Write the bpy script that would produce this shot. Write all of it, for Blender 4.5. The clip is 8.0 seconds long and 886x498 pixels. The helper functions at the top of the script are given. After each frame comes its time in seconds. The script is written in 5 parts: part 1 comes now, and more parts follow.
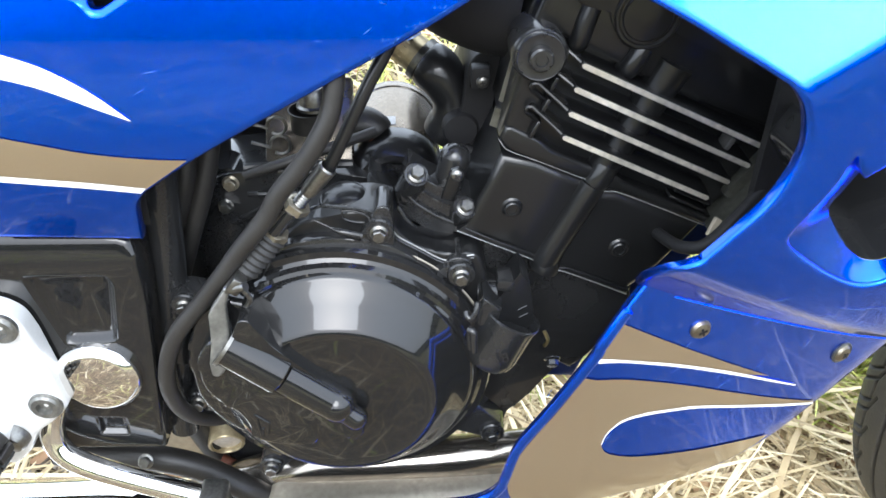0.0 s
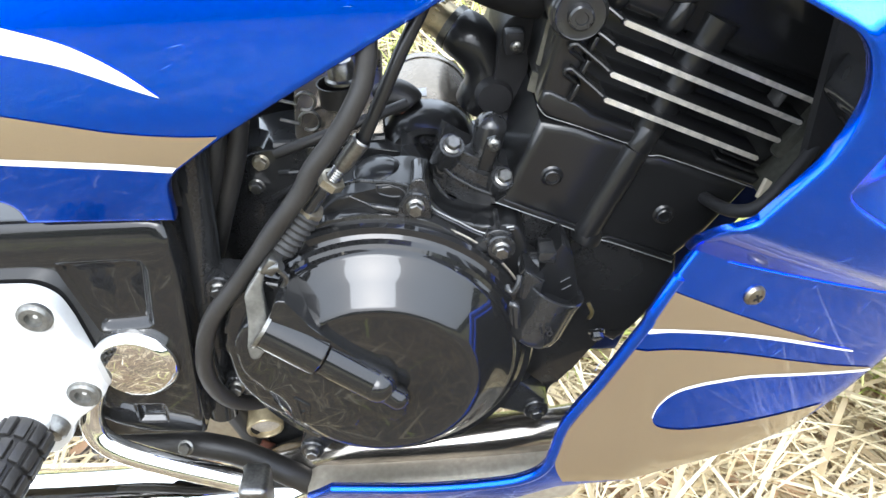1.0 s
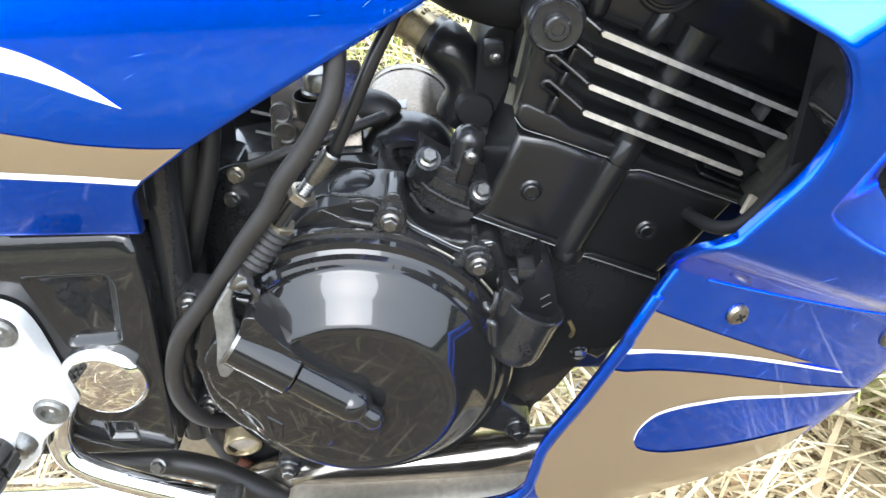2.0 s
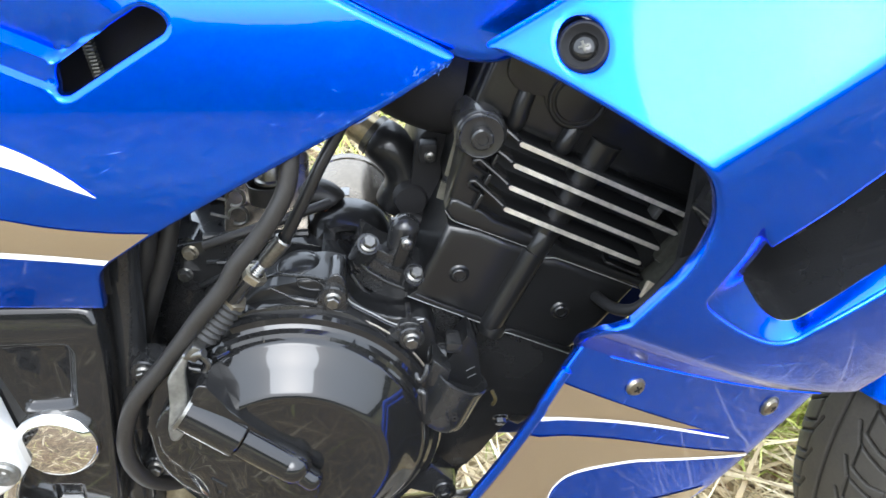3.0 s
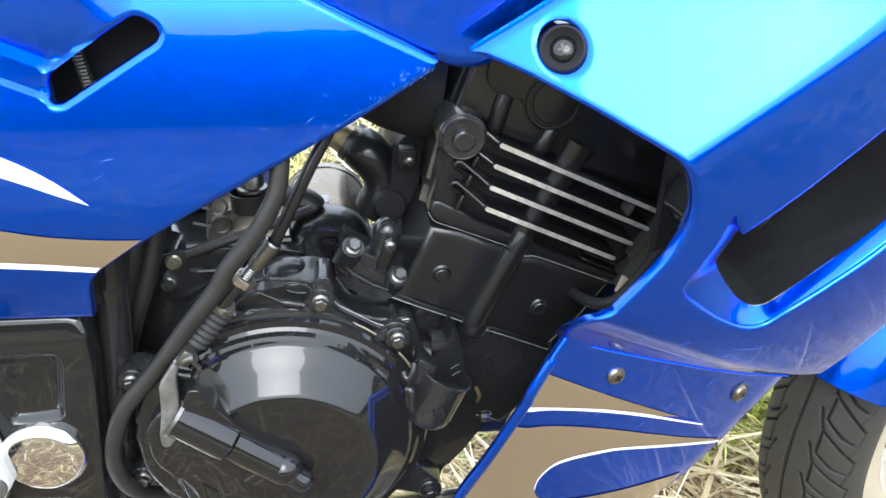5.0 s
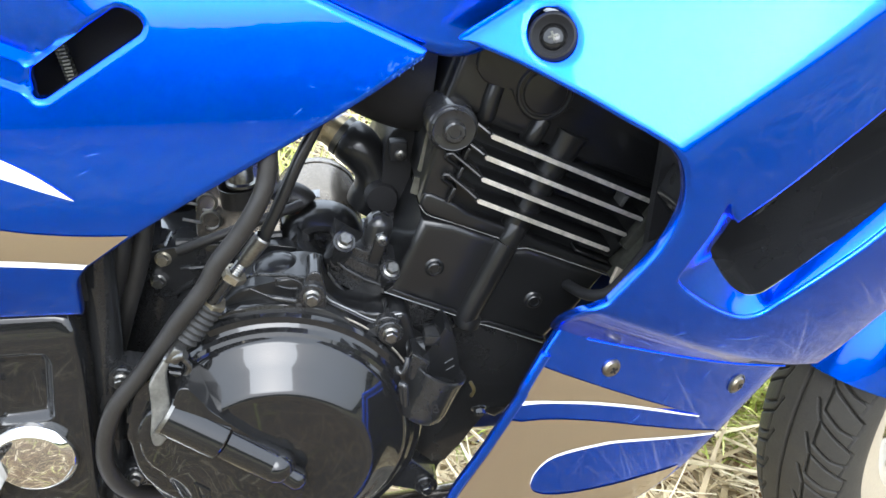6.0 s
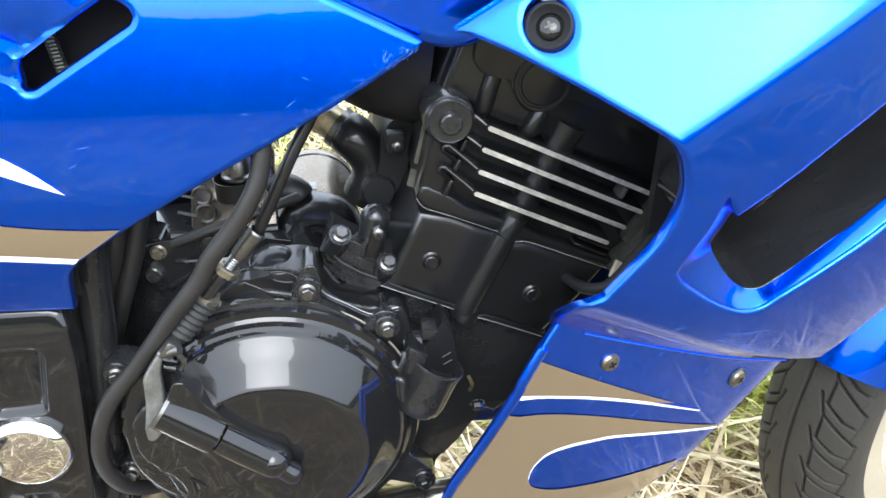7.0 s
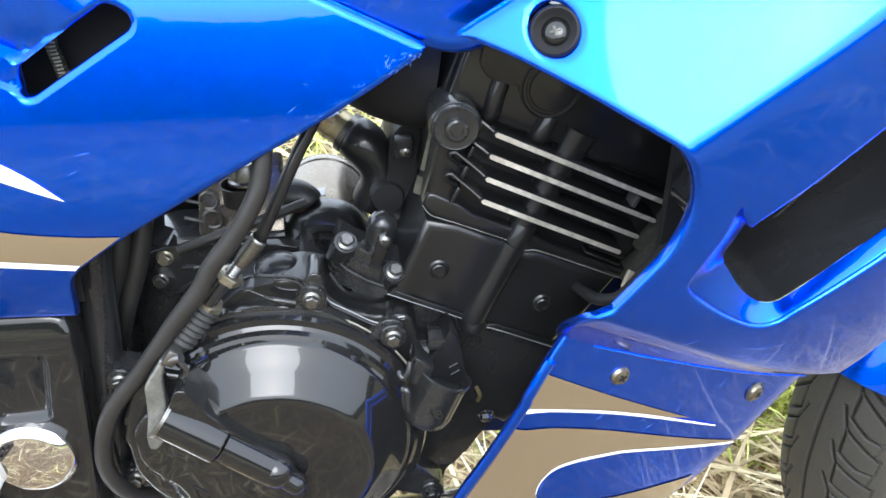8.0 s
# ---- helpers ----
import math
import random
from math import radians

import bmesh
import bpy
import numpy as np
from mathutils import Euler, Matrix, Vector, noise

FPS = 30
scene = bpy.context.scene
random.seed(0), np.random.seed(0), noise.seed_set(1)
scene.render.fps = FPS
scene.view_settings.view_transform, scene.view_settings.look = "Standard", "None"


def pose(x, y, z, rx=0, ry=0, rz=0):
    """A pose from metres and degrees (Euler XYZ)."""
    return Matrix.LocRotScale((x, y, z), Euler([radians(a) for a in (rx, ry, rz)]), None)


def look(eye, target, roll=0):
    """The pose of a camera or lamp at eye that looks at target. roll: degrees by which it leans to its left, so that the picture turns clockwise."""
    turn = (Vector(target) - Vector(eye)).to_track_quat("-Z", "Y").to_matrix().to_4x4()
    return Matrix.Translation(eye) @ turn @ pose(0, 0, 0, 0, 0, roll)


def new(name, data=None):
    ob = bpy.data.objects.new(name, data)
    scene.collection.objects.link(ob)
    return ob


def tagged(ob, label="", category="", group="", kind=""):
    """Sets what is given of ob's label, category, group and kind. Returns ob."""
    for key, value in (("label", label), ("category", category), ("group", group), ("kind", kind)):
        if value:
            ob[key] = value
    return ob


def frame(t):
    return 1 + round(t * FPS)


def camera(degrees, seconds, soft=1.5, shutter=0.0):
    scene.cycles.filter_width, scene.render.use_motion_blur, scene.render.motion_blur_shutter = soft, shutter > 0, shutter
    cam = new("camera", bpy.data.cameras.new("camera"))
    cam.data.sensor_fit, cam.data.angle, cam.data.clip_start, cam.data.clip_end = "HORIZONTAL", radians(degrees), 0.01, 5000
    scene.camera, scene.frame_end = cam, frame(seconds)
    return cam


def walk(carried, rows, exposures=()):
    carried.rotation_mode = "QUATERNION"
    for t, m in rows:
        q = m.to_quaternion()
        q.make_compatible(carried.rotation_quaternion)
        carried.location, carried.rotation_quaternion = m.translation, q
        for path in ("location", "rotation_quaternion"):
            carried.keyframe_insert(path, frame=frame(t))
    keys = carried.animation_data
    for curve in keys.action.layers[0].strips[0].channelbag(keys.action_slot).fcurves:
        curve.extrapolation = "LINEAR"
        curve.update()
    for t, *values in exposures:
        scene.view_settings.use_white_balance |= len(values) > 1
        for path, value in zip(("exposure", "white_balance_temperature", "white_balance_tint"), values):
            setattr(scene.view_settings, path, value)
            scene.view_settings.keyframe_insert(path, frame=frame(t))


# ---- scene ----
from mathutils import geometry

cam = camera(57.9, 8.0, shutter=0.3)
PATH = [
    (0, (0.063, 0.074, 0.781), (0.118, 1.712, -0.366), 0.4),
    (0.5, (0.057, 0.085, 0.768), (0.089, 1.702, -0.409), -1.4),
    (1, (0.054, 0.083, 0.768), (0.05, 1.697, -0.412), -2.7),
    (1.2, (0.054, 0.086, 0.766), (0.044, 1.707, -0.406), -2.7),
    (2.3, (0.075, 0.094, 0.762), (0.066, 1.735, -0.381), -2.4),
    (2.5, (0.076, 0.089, 0.772), (0.083, 1.744, -0.351), -1.8),
    (3, (0.068, 0.053, 0.801), (0.225, 1.763, -0.224), 1.6),
    (3.5, (0.054, 0.036, 0.801), (0.278, 1.756, -0.194), 1.6),
    (4, (0.046, 0.039, 0.797), (0.299, 1.76, -0.19), 2.2),
    (4.5, (0.043, 0.037, 0.8), (0.313, 1.759, -0.181), 2.4),
    (5, (0.047, 0.036, 0.798), (0.323, 1.757, -0.182), 1.9),
    (6.5, (0.052, 0.04, 0.792), (0.336, 1.753, -0.199), 1.3),
    (7, (0.056, 0.044, 0.792), (0.327, 1.751, -0.215), 1.1),
    (7.5, (0.061, 0.056, 0.786), (0.282, 1.758, -0.242), 0.4),
    (8, (0.07, 0.053, 0.791), (0.273, 1.77, -0.214), 0.4),
]
walk(cam, [(t, look(eye, target, roll)) for t, eye, target, roll in PATH], [(t, stops, 5700, 8) for t, stops in ((0.0, 0.43), (0.5, 0.52), (1.0, 0.60), (2.5, 0.66), (3.0, 0.50), (4.0, 0.37), (5.0, 0.37), (6.5, 0.43), (8.0, 0.48))])

# ---- light ----
SUN_ELEVATION = 40.0
world = bpy.data.worlds.new("world")
scene.world = world
world.use_nodes = True
sky = world.node_tree.nodes.new("ShaderNodeTexSky")
sky.sky_type, sky.sun_disc = "NISHITA", False
sky.sun_elevation = radians(SUN_ELEVATION)
sky.air_density, sky.dust_density, sky.ozone_density = 1.0, 6.0, 0.6
background = world.node_tree.nodes["Background"]
background.inputs["Strength"].default_value = 0.15
veil = world.node_tree.nodes.new("ShaderNodeMix")
veil.data_type = "RGBA"
veil.inputs["Factor"].default_value = 0.5
# overcast veil, far brighter overhead than at the horizon
toward = world.node_tree.nodes.new("ShaderNodeTexCoord")
height = world.node_tree.nodes.new("ShaderNodeSeparateXYZ")
veil_ramp = world.node_tree.nodes.new("ShaderNodeValToRGB")
veil_ramp.color_ramp.elements[0].color, veil_ramp.color_ramp.elements[1].color = (0.70, 0.71, 0.72, 1), (0.96, 0.98, 1.0, 1)
veil_ramp.color_ramp.elements[0].position, veil_ramp.color_ramp.elements[1].position = 0.02, 0.50
veil_gain = world.node_tree.nodes.new("ShaderNodeVectorMath")
veil_gain.operation = "SCALE"
veil_gain.inputs["Scale"].default_value = 35.0
world.node_tree.links.new(toward.outputs["Generated"], height.inputs["Vector"])
world.node_tree.links.new(height.outputs["Z"], veil_ramp.inputs["Fac"])
world.node_tree.links.new(veil_ramp.outputs["Color"], veil_gain.inputs[0])
world.node_tree.links.new(veil_gain.outputs["Vector"], veil.inputs["B"])
world.node_tree.links.new(sky.outputs["Color"], veil.inputs["A"])
world.node_tree.links.new(veil.outputs["Result"], background.inputs["Color"])
sun_data = bpy.data.lights.new("sun", "SUN")
sun_data.energy, sun_data.angle, sun_data.color = 1.5, radians(34.0), (1.0, 0.98, 0.95)
sun = new("sun", sun_data)
SUN_FROM = Vector((-0.10, -1.0, 0.0)).normalized() * math.cos(radians(SUN_ELEVATION)) + Vector((0, 0, math.sin(radians(SUN_ELEVATION))))
sun.matrix_world = look(SUN_FROM * 5, (0, 0, 0))
sky.sun_rotation = math.atan2(SUN_FROM.x, SUN_FROM.y)


# ---- materials ----
def material(name, color, rough=0.5, metal=0.0, coat=0.0, vary=0.25, grain=200.0, bump=0.05, stain=6.0, spec=0.5, rough_vary=0.15, second=None, coat_rough=0.02, flake=0.0, coat_ior=1.5):
    m = bpy.data.materials.new(name)
    m.use_nodes = True
    n, l = m.node_tree.nodes, m.node_tree.links
    b = n["Principled BSDF"]
    b.inputs["Metallic"].default_value = metal
    b.inputs["Specular IOR Level"].default_value = spec
    b.inputs["Coat Weight"].default_value = coat
    b.inputs["Coat Roughness"].default_value = coat_rough
    b.inputs["Coat IOR"].default_value = coat_ior
    co = n.new("ShaderNodeTexCoord")
    fine = n.new("ShaderNodeTexNoise")
    fine.inputs["Scale"].default_value, fine.inputs["Detail"].default_value = grain, 4
    wide = n.new("ShaderNodeTexNoise")
    wide.inputs["Scale"].default_value, wide.inputs["Detail"].default_value = stain, 5
    for k in (fine, wide):
        l.new(co.outputs["Object"], k.inputs["Vector"])
    both = n.new("ShaderNodeMath")
    both.operation = "MULTIPLY"
    l.new(fine.outputs["Fac"], both.inputs[0])
    l.new(wide.outputs["Fac"], both.inputs[1])
    ramp = n.new("ShaderNodeValToRGB")
    e = ramp.color_ramp.elements
    e[0].position, e[1].position = 0.08, 0.45
    low = second if second else tuple(c * (1 - vary) for c in color)
    e[0].color, e[1].color = (*low, 1), (*(min(1, c * (1 + vary * 0.4)) for c in color), 1)
    l.new(both.outputs[0], ramp.inputs["Fac"])
    l.new(ramp.outputs["Color"], b.inputs["Base Color"])
    r = n.new("ShaderNodeMapRange")
    r.inputs["To Min"].default_value, r.inputs["To Max"].default_value = max(0.02, rough - rough_vary), min(1, rough + rough_vary)
    l.new(wide.outputs["Fac"], r.inputs["Value"])
    l.new(r.outputs["Result"], b.inputs["Roughness"])
    if bump:
        bp = n.new("ShaderNodeBump")
        bp.inputs["Strength"].default_value, bp.inputs["Distance"].default_value = bump, 0.001
        l.new(fine.outputs["Fac"], bp.inputs["Height"])
        l.new(bp.outputs["Normal"], b.inputs["Normal"])
        if coat and not flake:
            soft = n.new("ShaderNodeBump")
            soft.inputs["Strength"].default_value, soft.inputs["Distance"].default_value = bump * 0.3, 0.001
            l.new(wide.outputs["Fac"], soft.inputs["Height"])
            l.new(soft.outputs["Normal"], b.inputs["Coat Normal"])
    return m


BLUE = material("blue_metallic_paint", (0.0, 0.104, 0.97), 0.23, 0.97, 1.0, 0.12, 2600, 0.06, 5, flake=1, rough_vary=0.04, coat_ior=1.45, coat_rough=0.03)
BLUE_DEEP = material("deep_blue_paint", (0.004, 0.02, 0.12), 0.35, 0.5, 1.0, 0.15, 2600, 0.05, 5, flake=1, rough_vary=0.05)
GOLD = material("champagne_paint", (0.38, 0.30, 0.195), 0.32, 0.75, 1.0, 0.10, 2600, 0.05, 8, flake=1, rough_vary=0.05)
WHITE = material("white_decal", (0.80, 0.80, 0.78), 0.3, 0.0, 0.6, 0.04, 300, 0.0, 8)
GLOSS_BLACK = material("gloss_black_paint", (0.012, 0.0120, 0.0122), 0.15, 0.0, 1.0, 0.3, 900, 0.015, 14, rough_vary=0.06, coat_rough=0.035, coat_ior=1.46, spec=0.1)
SATIN_BLACK = material("satin_black_paint", (0.009, 0.0092, 0.0097), 0.38, 0.0, 0.50, 0.35, 900, 0.06, 30, rough_vary=0.08, spec=0.25, coat_rough=0.11)
CASE_BLACK = material("engine_black_paint", (0.018, 0.0182, 0.0188), 0.26, 0.0, 0.65, 0.35, 700, 0.05, 25, rough_vary=0.10, coat_rough=0.06, coat_ior=1.5, spec=0.22)
RUBBER = material("black_rubber", (0.019, 0.0175, 0.016), 0.47, 0.0, 0.0, 0.35, 600, 0.12, 40)
GREY_RUBBER = material("grey_rubber", (0.036, 0.0355, 0.0345), 0.6, 0.0, 0.0, 0.3, 600, 0.15, 40)
PLASTIC = material("black_plastic", (0.020, 0.020, 0.021), 0.48, 0.0, 0.0, 0.3, 1500, 0.15, 20, spec=0.12)
TYRE = material("tyre_rubber", (0.024, 0.023, 0.0215), 0.6, 0.0, 0.0, 0.4, 350, 0.35, 20, second=(0.038, 0.036, 0.031), spec=0.3)
CHROME = material("chrome", (0.86, 0.85, 0.83), 0.045, 1.0, 0.0, 0.06, 120, 0.0, 25, rough_vary=0.025)
MACHINED = material("machined_aluminium", (0.84, 0.79, 0.70), 0.40, 0.85, 0.0, 0.45, 260, 0.10, 22, rough_vary=0.12)
ALUMINIUM = material("silver_paint", (0.74, 0.74, 0.73), 0.38, 0.35, 0.3, 0.06, 600, 0.06, 14)
GREY_METAL = material("cast_grey_metal", (0.54, 0.49, 0.42), 0.38, 0.35, 0.0, 0.3, 500, 0.12, 35)
ZINC = material("zinc_plated_steel", (0.40, 0.36, 0.28), 0.36, 0.9, 0.0, 0.35, 500, 0.10, 80)
STEEL = material("worn_steel", (0.23, 0.226, 0.212), 0.34, 0.95, 0.0, 0.4, 500, 0.10, 60)
GASKET = material("gasket_grey", (0.34, 0.34, 0.34), 0.4, 0.5, 0.0, 0.3, 500, 0.05, 60)
BRASS = material("pale_brass", (0.50, 0.42, 0.26), 0.34, 0.7, 0.0, 0.3, 300, 0.08, 60)
OLIVE = material("olive_brass", (0.20, 0.165, 0.08), 0.42, 0.8, 0.0, 0.4, 300, 0.10, 60)
HEAT = material("heat_stained_steel", (0.42, 0.38, 0.31), 0.5, 0.6, 0.0, 0.3, 200, 0.1, 18)
EXHAUST = material("exhaust_steel", (0.36, 0.33, 0.29), 0.16, 0.95, 0.0, 0.35, 160, 0.06, 18, rough_vary=0.08)
WARM_METAL = material("warm_grey_casting", (0.23, 0.20, 0.16), 0.26, 0.85, 0.0, 0.25, 400, 0.04, 30)
DULL_METAL = material("dull_grey_metal", (0.10, 0.10, 0.085), 0.4, 0.6, 0.0, 0.4, 300, 0.10, 60)
GALVANISED = material("galvanised_steel", (0.215, 0.212, 0.195), 0.42, 0.75, 0.0, 0.45, 300, 0.3, 90)
RUST = material("copper_brown", (0.17, 0.06, 0.035), 0.6, 0.2, 0.0, 0.4, 500, 0.2, 60)
RIM_PAINT = material("cream_wheel_paint", (0.44, 0.39, 0.30), 0.4, 0.2, 0.3, 0.15, 300, 0.05, 20)


# ---- mesh helpers ----
def finish(bm, smooth=38):
    bmesh.ops.recalc_face_normals(bm, faces=bm.faces)
    limit = radians(smooth)
    for f in bm.faces:
        f.smooth = True
    for e in bm.edges:
        if len(e.link_faces) == 2 and e.calc_face_angle(0) > limit:
            e.smooth = False
    return bm


MADE = {}


def part(name, bm, mat, parent=None, label="", smooth=38, at=None):
    """One mesh object under a thing or a part; bm may be a mesh that is already made."""
    if isinstance(bm, bmesh.types.BMesh):
        finish(bm, smooth)
        me = bpy.data.meshes.new(name)
        bm.to_mesh(me)
        bm.free()
        me.materials.append(mat)
    else:
        me = bm
    ob = new(name, me)
    if at is not None:
        ob.matrix_basis = at
    if parent is not None:
        ob.parent = parent
        if parent in MADE:
            ob.matrix_parent_inverse = MADE[parent].inverted()
    if label:
        tagged(ob, label)
    return ob


def join(*bms):
    out = bmesh.new()
    for b in bms:
        me = bpy.data.meshes.new("joined")
        b.to_mesh(me)
        b.free()
        out.from_mesh(me)
        bpy.data.meshes.remove(me)
    return out


def spline(pts, n=8, closed=False):
    """A smooth line through the points."""
    pts = [Vector(p) for p in pts]
    out, k = [], len(pts)
    for i in range(k if closed else k - 1):
        if closed:
            a, b, c, d = (pts[(i + j) % k] for j in (-1, 0, 1, 2))
        else:
            a, b, c, d = pts[max(i - 1, 0)], pts[i], pts[i + 1], pts[min(i + 2, k - 1)]
        for j in range(n):
            t = j / n
            out.append(0.5 * ((2 * b) + (c - a) * t + (2 * a - 5 * b + 4 * c - d) * t * t + (3 * b - a - 3 * c + d) * t ** 3))
    if not closed:
        out.append(pts[-1])
    return out


def outline(*runs, n=6):
    """A closed outline of smooth runs that meet in corners."""
    out = []
    for run in runs:
        pts = spline(run, n) if len(run) > 2 else [Vector(p) for p in run]
        for p in pts:
            if not out or (p - out[-1]).length > 1e-5:
                out.append(p)
    if (out[0] - out[-1]).length < 1e-5:
        out.pop()
    return out


def inside(px, pz, poly):
    hit = np.zeros(len(px), bool)
    q = np.array([(p[0], p[1]) for p in poly])
    for (x0, z0), (x1, z1) in zip(q, np.roll(q, -1, 0)):
        if z0 != z1:
            hit ^= ((z0 > pz) != (z1 > pz)) & (px < (x1 - x0) * (pz - z0) / (z1 - z0) + x0)
    return hit


def gap_to(px, pz, poly):
    q = np.array([(p[0], p[1]) for p in poly])
    best = np.full(len(px), 9.0)
    for a, b in zip(q, np.roll(q, -1, 0)):
        d = b - a
        w = max(float(d @ d), 1e-14)
        t = np.clip(((px - a[0]) * d[0] + (pz - a[1]) * d[1]) / w, 0, 1)
        best = np.minimum(best, np.hypot(px - a[0] - t * d[0], pz - a[1] - t * d[1]))
    return best


def dense(poly, step):
    out = []
    for a, b in zip(poly, poly[1:] + poly[:1]):
        k = max(1, int((b - a).length / step))
        out += [a.lerp(b, i / k) for i in range(k)]
    return out


def sheet(edge, surf, thick=0.003, step=0.008, roll=0.003, holes=(), lift=0.0, crease=()):
    """A shell over the outline (x, z), lying on y = surf(x, z), with rolled edges and a true thickness."""
    loops = [dense([Vector((p[0], p[1])) for p in lp], step * 0.7) for lp in (edge, *holes)]
    pts, cons = [], []
    for lp in loops:
        base = len(pts)
        pts += [tuple(p) for p in lp]
        cons += [(base + i, base + (i + 1) % len(lp)) for i in range(len(lp))]
    fixed = len(pts)
    xs, zs = [p[0] for p in loops[0]], [p[1] for p in loops[0]]
    gx, gz = np.meshgrid(np.arange(min(xs), max(xs), step), np.arange(min(zs), max(zs), step))
    gx, gz = gx.ravel() + 0.13 * step * np.sin(gz.ravel() * 900), gz.ravel()
    if len(crease):
        q = np.array(crease)
        taken = {(round(a / 0.002), round(b / 0.002)) for a, b in q}
        far = np.array([not any((round(a / 0.002) + i, round(b / 0.002) + j) in taken for i in (-1, 0, 1) for j in (-1, 0, 1)) for a, b in zip(gx, gz)])
        gx, gz = np.concatenate([gx[far], q[:, 0]]), np.concatenate([gz[far], q[:, 1]])
    extra = [(gx, gz)]
    if roll:
        for lp in loops:
            q = np.array([tuple(p) for p in lp])
            t = np.roll(q, -1, 0) - np.roll(q, 1, 0)
            t /= np.maximum(np.linalg.norm(t, axis=1, keepdims=True), 1e-9)
            for f in (0.12, 0.4, 1.0, 1.5):
                for s in (-1, 1):
                    extra.append((q[:, 0] - s * t[:, 1] * roll * f, q[:, 1] + s * t[:, 0] * roll * f))
    for k, (ex, ez) in enumerate(extra):
        keep = inside(ex, ez, loops[0])
        near = gap_to(ex, ez, loops[0])
        for h in loops[1:]:
            keep &= ~inside(ex, ez, h)
            near = np.minimum(near, gap_to(ex, ez, h))
        keep &= near > (max(roll * 2.0, step * 0.35) if k == 0 else roll * 0.1)
        pts += list(zip(ex[keep].tolist(), ez[keep].tolist()))
    v, _, f, *_ = geometry.delaunay_2d_cdt([Vector(p) for p in pts], cons, [], 0, 1e-6)
    vx, vz = np.array([p.x for p in v]), np.array([p.y for p in v])
    cen = np.array([[sum(v[i].x for i in t) / 3, sum(v[i].y for i in t) / 3] for t in f])
    ok = inside(cen[:, 0], cen[:, 1], loops[0])
    for h in loops[1:]:
        ok &= ~inside(cen[:, 0], cen[:, 1], h)
    d = gap_to(vx, vz, loops[0])
    for h in loops[1:]:
        d = np.minimum(d, gap_to(vx, vz, h))
    bm = bmesh.new()
    front = []
    for x, z, g in zip(vx, vz, d):
        y = surf(x, z) - lift
        if roll and g < roll:
            y += roll - math.sqrt(max(0, roll * roll - (roll - g) ** 2))
        front.append(bm.verts.new((x, y, z)))
    for t, k in zip(f, ok):
        if k:
            bm.faces.new([front[i] for i in t])
    for w in [w for w in bm.verts if not w.link_faces]:
        bm.verts.remove(w)
    if thick:
        rim = [e for e in bm.edges if len(e.link_faces) == 1]
        got = bmesh.ops.extrude_edge_only(bm, edges=rim)
        for w in got["geom"]:
            if isinstance(w, bmesh.types.BMVert):
                w.co.y += thick
    return bm


def plate(edge, y0, y1, bevel=0.002, segs=2):
    """A solid plate over the outline (x, z) from its face y0 back to y1, with a rounded face edge."""
    bm = bmesh.new()
    face = bm.faces.new([bm.verts.new((p[0], y0, p[1])) for p in edge])
    got = bmesh.ops.extrude_face_region(bm, geom=[face])
    for w in got["geom"]:
        if isinstance(w, bmesh.types.BMVert):
            w.co.y = y1
    if bevel:
        edges = [e for e in bm.edges if all(abs(w.co.y - y0) < 1e-7 for w in e.verts)]
        bmesh.ops.bevel(bm, geom=edges, offset=bevel, segments=segs, profile=0.5, affect="EDGES", clamp_overlap=True)
    bmesh.ops.triangulate(bm, faces=[f for f in bm.faces if len(f.verts) > 4])
    return bm


def tube(path, radius, segs=14, flat=1.0, caps=True):
    """A round bar or hose along a line; radius is a number or a function of 0..1."""
    path = [Vector(p) for p in path]
    bm, rings, up = bmesh.new(), [], None
    for i, p in enumerate(path):
        d = (path[min(i + 1, len(path) - 1)] - path[max(i - 1, 0)]).normalized()
        if up is None:
            up = d.orthogonal().normalized()
        up = (up - d * up.dot(d)).normalized()
        side = d.cross(up)
        r = radius(i / (len(path) - 1)) if callable(radius) else radius
        rings.append([bm.verts.new(p + (up * math.cos(a) + side * math.sin(a) * flat) * r) for a in (2 * math.pi * k / segs for k in range(segs))])
    for a, b in zip(rings, rings[1:]):
        for k in range(segs):
            bm.faces.new((a[k], a[(k + 1) % segs], b[(k + 1) % segs], b[k]))
    if caps:
        bm.faces.new(rings[0])
        bm.faces.new(rings[-1][::-1])
    return bm


def lathe(profile, at, segs=40):
    """A turned body: profile rows are (radius, height) along the local z of the pose at."""
    bm, rings = bmesh.new(), []
    for r, h in profile:
        if r < 1e-6:
            rings.append([bm.verts.new(at @ Vector((0, 0, h)))])
        else:
            rings.append([bm.verts.new(at @ Vector((r * math.cos(a), r * math.sin(a), h))) for a in (2 * math.pi * k / segs for k in range(segs))])
    for a, b in zip(rings, rings[1:]):
        for k in range(segs):
            k2 = (k + 1) % segs
            quad = [a[k % len(a)], a[k2 % len(a)], b[k2 % len(b)], b[k % len(b)]]
            quad = list(dict.fromkeys(quad))
            if len(quad) > 2:
                bm.faces.new(quad)
    return bm


def box(size, at, bevel=0.001, segs=2):
    bm = bmesh.new()
    bmesh.ops.create_cube(bm, size=1, matrix=Matrix.Diagonal((*size, 1)))
    if bevel:
        bmesh.ops.bevel(bm, geom=list(bm.edges), offset=bevel, segments=segs, profile=0.5, affect="EDGES", clamp_overlap=True)
    bmesh.ops.transform(bm, matrix=at, verts=bm.verts)
    return bm


def out_at(x, y, z, tx=0.0, tz=0.0):
    """A pose whose local z points out of the bike's side (towards -y), tilted in degrees."""
    return pose(x, y, z, 90 + tx, 0, tz)


